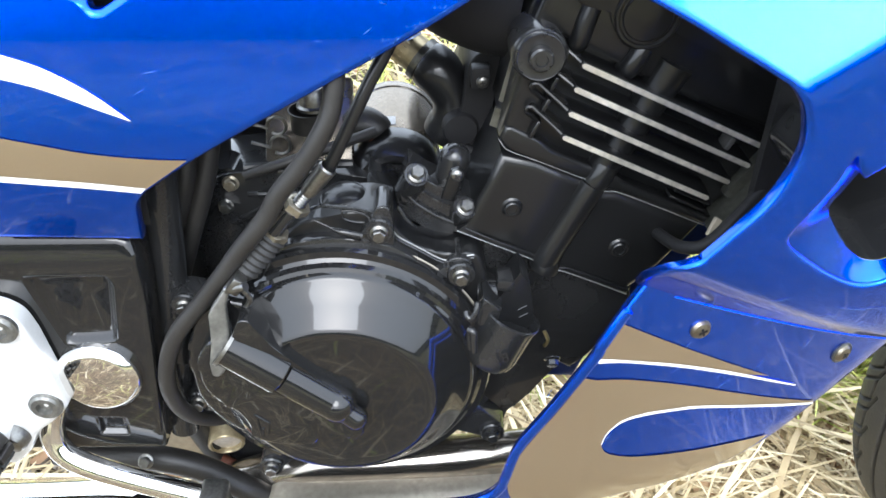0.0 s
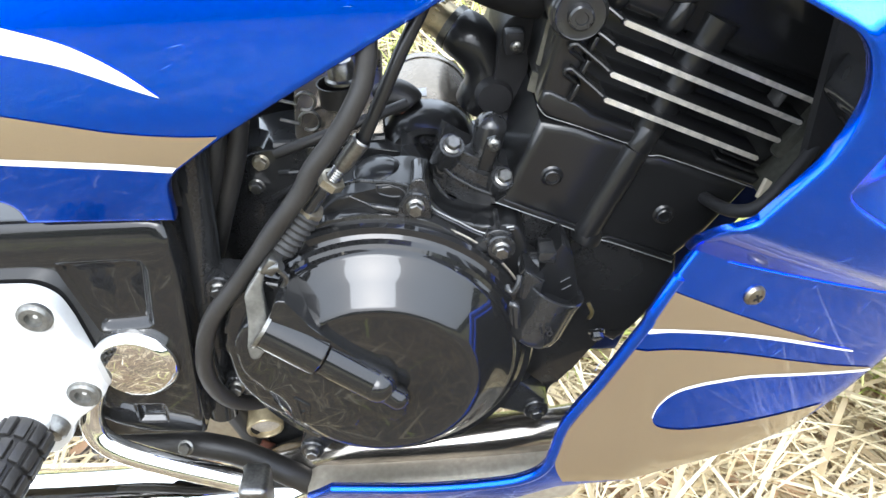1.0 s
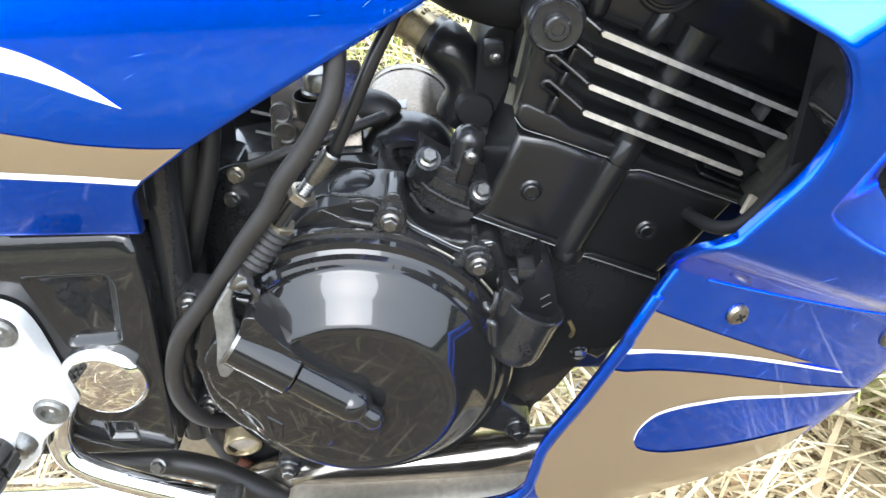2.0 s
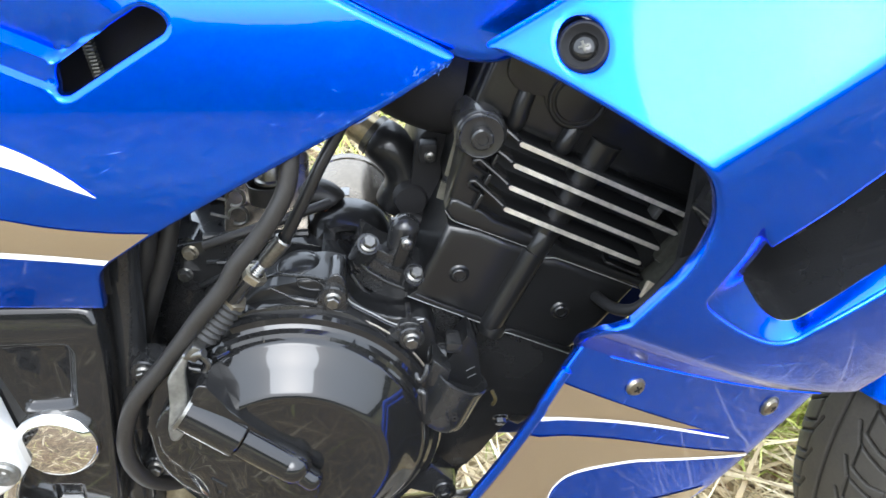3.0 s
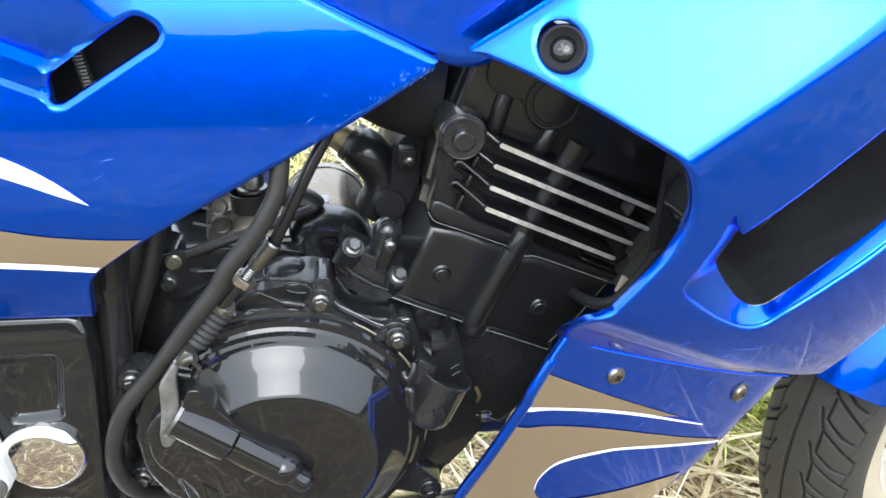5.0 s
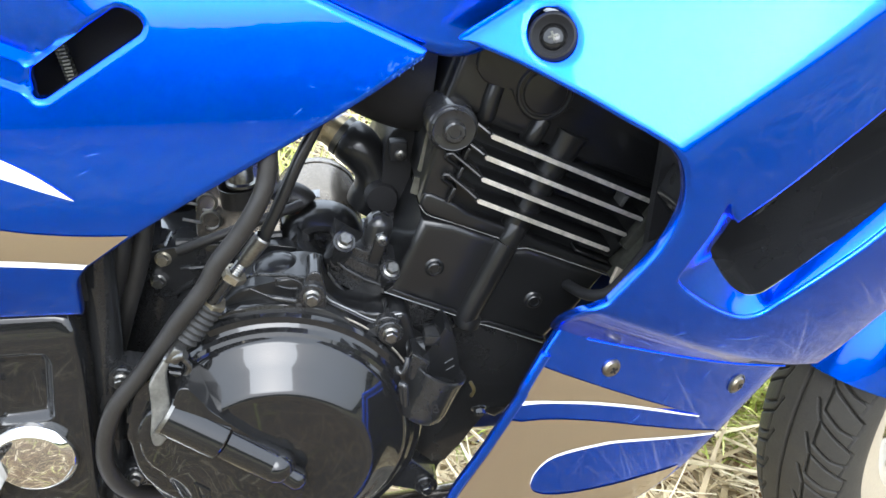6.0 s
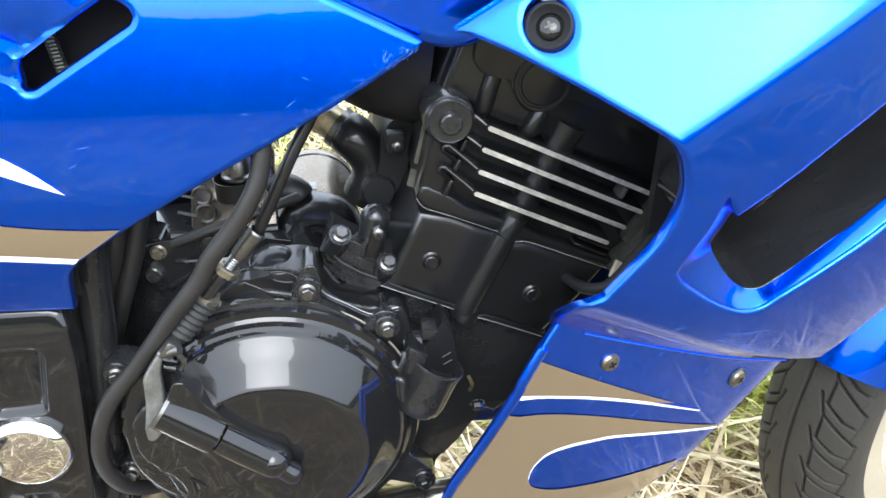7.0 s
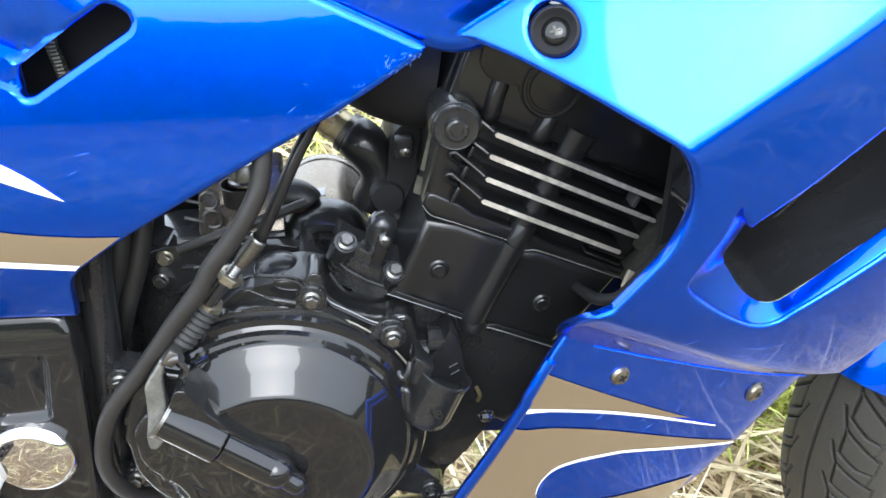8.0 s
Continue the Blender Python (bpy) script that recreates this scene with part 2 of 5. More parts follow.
def along(a, b):
    """A pose at a whose local z runs to b."""
    a, b = Vector(a), Vector(b)
    return Matrix.Translation(a) @ (b - a).to_track_quat("Z", "Y").to_matrix().to_4x4()


# ---- surfaces of the bodywork: the side of the bike faces -y ----
def soft(s, r):
    q = s / r
    return r * math.log1p(math.exp(q)) if q < 30 else s


def side_y(x, z):
    return 0.4325 + 0.180 * soft(z - 0.618, 0.016) + 1.9 * max(0, 0.600 - z) ** 2 + 3.0 * max(0, z - 0.690) ** 2


def fold_z(x):
    return 0.558 - 0.49 * (x - 0.188) + 0.5 * max(0, x - 0.27) ** 2


def upper_y(x, z):
    y = 0.369 + 1.05 * max(0, x - 0.25) ** 2 + 1.8 * max(0, 0.60 - z) ** 2
    s = (z - (0.648 + 0.76 * (x - 0.217))) / 1.256
    fold = fold_z(x)
    return y + 0.68 * soft(s, 0.0022) + 0.62 * soft(fold - z, 0.0012)


BELLY_X = (-0.05, 0.09, 0.12, 0.16, 0.22, 0.26, 0.29, 0.32, 0.36, 0.41)
BELLY_Z = (0.300, 0.318, 0.335, 0.346, 0.350, 0.356, 0.368, 0.388, 0.420, 0.460)


def belly_z(x):
    return float(np.interp(x, BELLY_X, BELLY_Z))


def lower_y(x, z):
    d = x - 0.16
    y = 0.395 + (0.18 * d + 0.7 * min(d, 0.14) ** 2 + 0.2 * max(0, d - 0.14) if d > 0 else -0.15 * d)
    return y + 6 * max(0, belly_z(x) + float(np.interp(x, (0.20, 0.30), (0.035, 0.020))) - z) ** 2


def tank_y(x, z):
    return 0.452 + 0.06 * (z - 0.67) + 0.8 * (x - 0.12) ** 2


# ---- the motorcycle ----
BASE = Vector((0.25, 0.63, 0.0))
bike = new("motorcycle")
bike.location = BASE
MADE[bike] = Matrix.Translation(BASE)
tagged(bike, "blue and champagne sports motorcycle with black engine parked on grass", "motorcycle")

# side cover with its scoop
SCOOP = outline([(-0.0865, 0.6740), (-0.0880, 0.6690), (-0.0875, 0.6620)], [(-0.0875, 0.6620), (-0.0860, 0.6598), (-0.0820, 0.6600)], [(-0.0820, 0.6600), (-0.0345, 0.6890)], [(-0.0345, 0.6890), (-0.0325, 0.6925), (-0.0340, 0.6965), (-0.0380, 0.6995)], [(-0.0380, 0.6995), (-0.0430, 0.7010), (-0.0470, 0.6995)], [(-0.0470, 0.6995), (-0.0865, 0.6740)])
SIDE = outline([(-0.30, 0.80), (0.00, 0.731)], [(0.00, 0.731), (0.049, 0.706), (0.074, 0.694), (0.104, 0.680), (0.1065, 0.677), (0.105, 0.674)],
               [(0.105, 0.674), (0.079, 0.6575), (0.050, 0.641), (0.020, 0.625), (-0.014, 0.6065), (-0.051, 0.585), (-0.079, 0.566)],
               [(-0.079, 0.566), (-0.086, 0.556), (-0.089, 0.534), (-0.091, 0.532)], [(-0.091, 0.532), (-0.168, 0.535)],
               [(-0.168, 0.535), (-0.169, 0.545), (-0.176, 0.551), (-0.186, 0.551)], [(-0.186, 0.551), (-0.36, 0.545)], [(-0.36, 0.545), (-0.36, 0.80)])


LIP_UP = (0, 0.0022, 0.0140, 0.0175, 0.056)


def scoop_lip(x):
    return max(0.660 - 0.42 * (x + 0.085), 0.661 + 0.52 * (x + 0.085))


def side_scooped(x, z):
    """A channel leads from the rear into the scoop: a bright floor above the lip and a long roof that leans over it."""
    up = z - scoop_lip(x)
    deep = float(np.interp(up, LIP_UP, (0, 0.0036, 0.0030, 0.0100, 0)))
    return side_y(x, z) + deep * min(1, max(0, (-0.045 - x) / 0.03))


side_cover = part("side_cover", sheet(SIDE, side_scooped, 0.004, 0.0032, 0.0026, [SCOOP], 0.0, [(x, scoop_lip(x) + u) for u in LIP_UP for x in np.arange(-0.30, -0.046, 0.0016)]), BLUE, bike, "glossy metallic blue side cover with scoop opening")
part("scoop_liner", plate([(-0.13, 0.64), (-0.02, 0.64), (0.0, 0.72), (-0.12, 0.72)], 0.482, 0.486, 0), PLASTIC, side_cover)
part("spring", tube([(-0.0735 + 0.0026 * math.cos(k * 1.05) - k * 0.00005, 0.472 + 0.0026 * math.sin(k * 1.05), 0.640 + 0.00032 * k) for k in range(170)], 0.0010, 6), DULL_METAL, side_cover, "grey coil spring behind the scoop")


def decal(name, edge, surf, mat, parent, lift=0.0008, label=""):
    return part(name, sheet(edge, surf, 0, 0.0035, 0, (), lift), mat, parent, label)


decal("flash", outline([(-0.150, 0.646), (-0.121, 0.637), (-0.106, 0.630), (-0.091, 0.620), (-0.077, 0.6075)], [(-0.077, 0.6075), (-0.092, 0.6135), (-0.108, 0.6205), (-0.123, 0.626), (-0.155, 0.634)]), side_y, WHITE, side_cover, 0.0008, "white flash decal")
decal("champagne_stripe", outline([(-0.34, 0.640), (-0.20, 0.612), (-0.130, 0.5965), (-0.103, 0.5905), (-0.075, 0.587), (-0.054, 0.586)], [(-0.054, 0.586), (-0.078, 0.569)], [(-0.078, 0.569), (-0.107, 0.573), (-0.135, 0.576), (-0.20, 0.583), (-0.34, 0.60)]), side_y, GOLD, side_cover, 0.0008, "champagne decal stripe")
decal("white_line", outline([(-0.078, 0.5695), (-0.107, 0.5735), (-0.135, 0.5765), (-0.20, 0.5835), (-0.34, 0.601)], [(-0.34, 0.597), (-0.20, 0.580), (-0.136, 0.573), (-0.108, 0.5700), (-0.081, 0.5665)]), side_y, WHITE, side_cover, 0.0012)

# fuel tank
TANK = outline([(0.02, 0.712), (0.075, 0.682), (0.103, 0.6755), (0.118, 0.6715), (0.134, 0.672), (0.150, 0.680), (0.177, 0.698), (0.245, 0.744)], [(0.245, 0.744), (0.20, 0.86)], [(0.20, 0.86), (-0.20, 0.86)], [(-0.20, 0.86), (-0.20, 0.78)])
tank = part("fuel_tank", sheet(TANK, tank_y, 0.012, 0.009, 0.006), BLUE, bike, "metallic blue fuel tank")

# upper fairing
VENT = outline([(0.256, 0.6075), (0.2520, 0.6120), (0.2490, 0.6190)], [(0.2490, 0.6190), (0.245, 0.605), (0.239, 0.593), (0.2325, 0.580), (0.2320, 0.574), (0.240, 0.566), (0.257, 0.554), (0.274, 0.546), (0.286, 0.547), (0.295, 0.554)],
               [(0.295, 0.554), (0.321, 0.573), (0.350, 0.594), (0.42, 0.650)], [(0.42, 0.650), (0.405, 0.727)], [(0.405, 0.727), (0.360, 0.692), (0.307, 0.649), (0.281, 0.627), (0.256, 0.6075)])
UPPER = outline([(0.123, 0.687), (0.145, 0.680), (0.160, 0.674), (0.179, 0.666), (0.194, 0.659), (0.206, 0.6535), (0.2155, 0.648), (0.222, 0.637), (0.2245, 0.620), (0.218, 0.599), (0.207, 0.582), (0.194, 0.563)],
                [(0.194, 0.563), (0.183, 0.556), (0.176, 0.541), (0.176, 0.5255)], [(0.176, 0.5255), (0.200, 0.516), (0.222, 0.509), (0.257, 0.5005), (0.295, 0.4915), (0.329, 0.4865), (0.355, 0.481)],
                [(0.355, 0.481), (0.364, 0.494), (0.385, 0.525), (0.43, 0.57), (0.50, 0.63)], [(0.50, 0.63), (0.50, 0.86)], [(0.50, 0.86), (0.36, 0.86)], [(0.36, 0.86), (0.25, 0.775), (0.162, 0.714), (0.125, 0.690), (0.123, 0.687)])
BOLT_HOLE = [Vector((0.164 + 0.0105 * math.cos(a), 0.693 + 0.0110 * math.sin(a))) for a in (2 * math.pi * k / 28 for k in range(28))]
RIDGES = [(x, 0.648 + 0.76 * (x - 0.217) + d) for d in (-0.0045, -0.0022, 0.0, 0.0022, 0.0045) for x in np.arange(0.205, 0.48, 0.0022)]
RIDGES += [(x, fold_z(x) + d) for d in (-0.0024, 0.0, 0.0024) for x in np.arange(0.175, 0.42, 0.0022)]
upper_fairing = part("upper_fairing", sheet(UPPER, upper_y, 0.004, 0.0045, 0.0028, [VENT, BOLT_HOLE], 0.0, RIDGES), BLUE, bike, "glossy metallic blue upper fairing with long side vent")
LOW_EDGE = spline([(0.1775, 0.5250), (0.200, 0.5160), (0.222, 0.5090), (0.257, 0.5003), (0.295, 0.4913), (0.329, 0.4863)], 6)
part("lower_lip", tube([(p.x, upper_y(p.x, p.y) - 0.0004, p.y + 0.0004) for p in LOW_EDGE], lambda t: 0.0013 - 0.0007 * t, 10), BLUE, upper_fairing)
grommet = part("rubber_grommet", lathe([(0.0130, -0.014), (0.0130, -0.0035), (0.0112, 0.0000), (0.0102, 0.0004), (0.0088, -0.0012), (0.0074, -0.0030), (0.0070, -0.0032), (0.0064, -0.0045), (0, -0.0045)], out_at(0.164, 0.4145, 0.693, -28, -22), 40), PLASTIC, upper_fairing, "black rubber grommet round a bolt")
ramp_rows, ramp_bm = [], bmesh.new()
RAMP = [(0.2490, 0.6190), (0.245, 0.605), (0.239, 0.593), (0.2325, 0.580), (0.2320, 0.574), (0.240, 0.566), (0.257, 0.554), (0.274, 0.546), (0.286, 0.547), (0.295, 0.554), (0.321, 0.573), (0.350, 0.594), (0.42, 0.650)]
DEEP = [(0.2580, 0.6050), (0.2540, 0.596), (0.2505, 0.589), (0.2510, 0.584), (0.255, 0.578), (0.264, 0.566), (0.273, 0.5575), (0.281, 0.553), (0.289, 0.553), (0.2965, 0.5585), (0.320, 0.5775), (0.3485, 0.599), (0.4175, 0.655)]
for a, b in zip(spline(RAMP, 4), spline(DEEP, 4)):
    y = upper_y(a.x, a.y)
    ramp_rows.append([ramp_bm.verts.new((a.x + (b.x - a.x) * t, y + 0.0025 + d, a.y + (b.y - a.y) * t)) for t, d in ((0, 0), (0.15, 0.0008), (0.5, 0.0035), (1.0, 0.0085))])
for a, b in zip(ramp_rows, ramp_rows[1:]):
    for k in range(3):
        ramp_bm.faces.new((a[k], b[k], b[k + 1], a[k + 1]))
duct_bm = bmesh.new()
duct_rows = [[duct_bm.verts.new((r[3].co.x, r[3].co.y + d, r[3].co.z)) for d in (0.0005, 0.075)] for r in ramp_rows]
for a, b in zip(duct_rows, duct_rows[1:]):
    duct_bm.faces.new((a[0], b[0], b[1], a[1]))
part("vent_ramp", ramp_bm, BLUE, upper_fairing)
part("vent_duct", duct_bm, CASE_BLACK, upper_fairing)
liner = part("vent_liner", plate([(0.250, 0.53), (0.30, 0.49), (0.50, 0.62), (0.48, 0.80), (0.250, 0.68)], 0.455, 0.462, 0), PLASTIC, upper_fairing, "black plastic duct inside the vent")
for line in ([(0.268, 0.447, 0.548), (0.298, 0.444, 0.597), (0.36, 0.444, 0.69)], [(0.271, 0.447, 0.546), (0.302, 0.444, 0.594), (0.366, 0.444, 0.69)], [(0.292, 0.447, 0.545), (0.328, 0.444, 0.590), (0.340, 0.445, 0.600), (0.41, 0.444, 0.68)]):
    part("liner_rib", tube(spline(line, 5), 0.0011, 8), CASE_BLACK, liner)


# lower fairing
RIM = spline([(0.179, 0.529), (0.168, 0.5095), (0.159, 0.4905), (0.1565, 0.482), (0.137, 0.439), (0.120, 0.404), (0.114, 0.378), (0.110, 0.363), (0.098, 0.350), (0.074, 0.340), (0.033, 0.329), (-0.005, 0.324), (-0.030, 0.321)], 5)
BOTTOM = [(x, belly_z(x)) for x in (-0.05, 0.0, 0.05, 0.09, 0.12, 0.16, 0.20, 0.24, 0.27, 0.30, 0.33, 0.36, 0.41)]
LOWER = outline(RIM, [(-0.030, 0.321), (-0.05, 0.30)], BOTTOM, [(0.41, 0.46), (0.395, 0.475)], [(0.395, 0.475), (0.35, 0.470), (0.307, 0.4825), (0.256, 0.4995), (0.212, 0.5165), (0.179, 0.5325)])
lower_fairing = part("lower_fairing", sheet(LOWER, lower_y, 0.004, 0.0045, 0.0022), BLUE, bike, "metallic blue lower fairing with champagne decals and scuffs")
part("rolled_edge", tube([(p.x + 0.001, lower_y(p.x, p.y) + 0.0008, p.y) for p in RIM[4:]], 0.0034, 14), BLUE, lower_fairing)
under = bmesh.new()
rows = []
for x in np.linspace(-0.05, 0.40, 46):
    z, y = belly_z(x), lower_y(x, belly_z(x))
    rows.append([under.verts.new((x, y + 0.003 + d, z - h)) for d, h in ((0, 0), (0.004, 0.008), (0.010, 0.014), (0.018, 0.018), (0.030, 0.020))])
for a, b in zip(rows, rows[1:]):
    for k in range(4):
        under.faces.new((a[k], b[k], b[k + 1], a[k + 1]))
part("belly", under, PLASTIC, lower_fairing)
part("lining", sheet(LOWER, lower_y, 0, 0.012, 0, (), -0.0048), PLASTIC, lower_fairing)
part("lining", sheet(UPPER, upper_y, 0, 0.014, 0, [VENT, BOLT_HOLE], -0.0048), PLASTIC, upper_fairing)
part("lining", sheet(SIDE, side_y, 0, 0.016, 0, [outline([(-0.12, 0.655), (-0.03, 0.655)], [(-0.02, 0.71), (-0.12, 0.73)])], -0.016), PLASTIC, side_cover)
decal("champagne_flash", outline([(0.1705, 0.505), (0.208, 0.481), (0.248, 0.4555), (0.2745, 0.4385)], [(0.2745, 0.4385), (0.249, 0.449), (0.210, 0.466), (0.176, 0.4775), (0.160, 0.481)], [(0.160, 0.481), (0.162, 0.4905), (0.1705, 0.505)]), lower_y, GOLD, lower_fairing)
decal("white_flash", outline([(0.160, 0.4825), (0.176, 0.4785), (0.211, 0.467), (0.250, 0.4495), (0.2985, 0.4225)], [(0.2985, 0.4215), (0.250, 0.4472), (0.211, 0.4648), (0.176, 0.4765), (0.158, 0.4795)]), lower_y, WHITE, lower_fairing, 0.0012)
DROP_TOP = [(0.320, 0.3960), (0.301, 0.4030), (0.264, 0.4160), (0.231, 0.4265), (0.214, 0.4295), (0.194, 0.4310), (0.180, 0.4290), (0.1715, 0.4210), (0.1690, 0.4120)]
decal("champagne_side", outline([(0.1535, 0.467), (0.178, 0.463), (0.214, 0.450), (0.254, 0.431), (0.285, 0.4155), (0.320, 0.3985)], [(0.320, 0.3985)] + DROP_TOP[:1], DROP_TOP, [(0.1690, 0.4120), (0.1725, 0.4040), (0.182, 0.3980), (0.198, 0.3930), (0.233, 0.3870), (0.266, 0.3830), (0.290, 0.3795)],
                                [(0.290, 0.3795), (0.280, 0.3705), (0.26, 0.3625), (0.22, 0.3555), (0.16, 0.3515), (0.122, 0.3475)], [(0.122, 0.3475), (0.116, 0.366), (0.1185, 0.385), (0.124, 0.404), (0.141, 0.439), (0.1535, 0.467)]), lower_y, GOLD, lower_fairing)
decal("white_curve", outline([(x, z + 0.0016 * min(1, (x - 0.166) / 0.02)) for x, z in DROP_TOP], [DROP_TOP[-1], (0.1698, 0.4118)], [(x + 0.0004, z - 0.0006) for x, z in DROP_TOP[::-1]]), lower_y, WHITE, lower_fairing, 0.0012)


def scuffs(name, surf, spot, count, length, tilt, parent, seed, width=0.00022):
    """Fine pale scratches on a panel."""
    rnd = random.Random(seed)
    bm = bmesh.new()
    for _ in range(count):
        x, z = rnd.uniform(spot[0], spot[1]), rnd.uniform(spot[2], spot[3])
        a, ln, w = radians(tilt + rnd.gauss(0, 14)), rnd.uniform(*length), width * rnd.uniform(0.5, 1.5)
        bow = rnd.uniform(-0.08, 0.08)
        prev = None
        for i in range(5):
            t = i / 4 - 0.5
            cx, cz = x + math.cos(a) * ln * t - math.sin(a) * bow * ln * (0.25 - t * t), z + math.sin(a) * ln * t + math.cos(a) * bow * ln * (0.25 - t * t)
            h = w * (1 - 2 * abs(t)) + 0.00004
            pair = [bm.verts.new((cx - math.sin(a) * h, surf(cx - math.sin(a) * h, cz + math.cos(a) * h) - 0.0004, cz + math.cos(a) * h)), bm.verts.new((cx + math.sin(a) * h, surf(cx + math.sin(a) * h, cz - math.cos(a) * h) - 0.0004, cz - math.cos(a) * h))]
            if prev:
                bm.faces.new((prev[0], prev[1], pair[1], pair[0]))
            prev = pair
    return part(name, bm, SCUFF, parent, "fine pale scratches")


SCUFF = material("scuffed_paint", (0.10, 0.23, 0.58), 0.5, 0.0, 0.0, 0.3, 400, 0.0, 60)
tagged(scuffs("scratches", side_y, (0.086, 0.101, 0.6690, 0.6765), 30, (0.0006, 0.0022), 65, side_cover, 21, 0.00007), kind="stuff")
for k in range(7):
    ex, ez = 0.101 - 0.0125 * k, 0.6735 - 0.0071 * k
    tagged(scuffs("scratches", side_y, (ex - 0.006, ex + 0.004, ez - 0.0005, ez + 0.0022), 12 - k, (0.0004, 0.0013), 60, side_cover, 41 + k, 0.00007), kind="stuff")
tagged(scuffs("scratches", side_y, (0.015, 0.075, 0.640, 0.690), 4, (0.003, 0.012), 15, side_cover, 31, 0.00010), kind="stuff")
tagged(scuffs("scratches", side_y, (-0.15, 0.0, 0.600, 0.650), 3, (0.003, 0.010), 5, side_cover, 33, 0.00008), kind="stuff")
tagged(scuffs("scratches", lower_y, (0.13, 0.19, 0.355, 0.460), 14, (0.001, 0.006), 60, lower_fairing, 35, 0.00010), kind="stuff")
tagged(scuffs("scratches", lower_y, (0.20, 0.30, 0.440, 0.490), 14, (0.003, 0.012), 50, lower_fairing, 23, 0.00006), kind="stuff")
tagged(scuffs("scratches", upper_y, (0.21, 0.29, 0.518, 0.540), 8, (0.006, 0.018), -14, upper_fairing, 26, 0.00006), kind="stuff")


# fasteners
def hexbolt(size, height, flange=1.55, recess=False):
    bm = lathe([(0, 0), (size * flange * 0.5, 0), (size * flange * 0.5, height * 0.18), (size * 0.52, height * 0.34)], Matrix(), 24)
    top = lathe([(size * 0.56, height * 0.25), (size * 0.56, height * 0.90), (size * 0.48, height)] + ([(size * 0.30, height), (size * 0.26, height * 0.8), (0, height * 0.8)] if recess else [(0, height)]), Matrix(), 6)
    return join(bm, top)


def stock(name, bm, mat):
    finish(bm, 30)
    me = bpy.data.meshes.new(name)
    bm.to_mesh(me)
    bm.free()
    me.materials.append(mat)
    return me


BOLT_ZINC = stock("bolt", hexbolt(0.0076, 0.0055, 1.5), ZINC)
BOLT_STEEL = stock("bolt", hexbolt(0.0074, 0.0055, 1.45), STEEL)
BOLT_BLACK = stock("bolt", hexbolt(0.0072, 0.0055, 1.5), CASE_BLACK)


def cross_screw(r):
    bm = lathe([(0, -0.002), (r, -0.002), (r, 0.0002), (r * 0.8, r * 0.28), (r * 0.4, r * 0.42), (0, r * 0.45)], Matrix(), 24)
    return bm


TARNISHED = material("tarnished_screw_steel", (0.24, 0.215, 0.165), 0.36, 0.9, 0.0, 0.4, 500, 0.12, 120)
SCREW = stock("screw", cross_screw(0.0062), TARNISHED)
SCREW_SMALL = stock("screw", cross_screw(0.0040), STEEL)
CROSS = stock("cross_slot", join(box((0.0052, 0.0011, 0.0006), Matrix(), 0), box((0.0011, 0.0052, 0.0006), Matrix(), 0)), PLASTIC)


def fasten(name, me, x, y, z, parent, label="", tx=0, tz=0, spin=0):
    return part(name, me, None, parent, label, at=out_at(x, y, z, tx, tz) @ pose(0, 0, 0, 0, 0, spin))


def cross_fasten(me, x, y, z, parent, r, tx=0, tz=0, spin=20, scale=1.0):
    s = fasten("screw", me, x, y, z, parent, "", tx, tz)
    part("cross_slot", CROSS, None, s, at=pose(0, 0, r * 0.45 + 0.0001, 0, 0, spin) @ Matrix.Scale(scale, 4))


cross_fasten(SCREW, 0.217, lower_y(0.217, 0.4915) - 0.0008, 0.4915, lower_fairing, 0.0062, 0, 14)
part("washer", lathe([(0.0078, -0.002), (0.0078, 0.0004), (0.0068, 0.0012), (0.0058, 0.0002), (0, 0.0002)], out_at(0.3285, lower_y(0.3285, 0.438) - 0.0006, 0.438, 0, 22), 28), DULL_METAL, lower_fairing)
cross_fasten(SCREW, 0.3285, lower_y(0.3285, 0.438) - 0.0012, 0.438, lower_fairing, 0.0062, 0, 22, 40, 0.9)
hub_at = out_at(0.164, 0.4145, 0.693, -28, -22)
panel_bolt = part("panel_bolt", lathe([(0.0062, -0.0050), (0.0062, -0.0034), (0.0056, -0.0026), (0.0038, -0.0016), (0, -0.0010)], hub_at, 32), GLOSS_BLACK, upper_fairing, "black cross-head bolt in the grommet")
part("cross_slot", join(box((0.0052, 0.0013, 0.0006), hub_at @ pose(0, 0, -0.0010, 0, 0, 25), 0.0002), box((0.0013, 0.0052, 0.0006), hub_at @ pose(0, 0, -0.0010, 0, 0, 25), 0.0002)), DULL_METAL, panel_bolt)

# ---- engine ----
LEANING = radians(24.6)


def uv(u, v):
    """A place on the leaning cylinder: u forward across it, v up along it."""
    return (0.119 + u * math.cos(LEANING) + v * math.sin(LEANING), 0.524 - u * math.sin(LEANING) + v * math.cos(LEANING))


def uv3(u, v, y):
    x, z = uv(u, v)
    return Vector((x, y, z))


def uvs(*pts):
    return [Vector(uv(*p)) for p in pts]


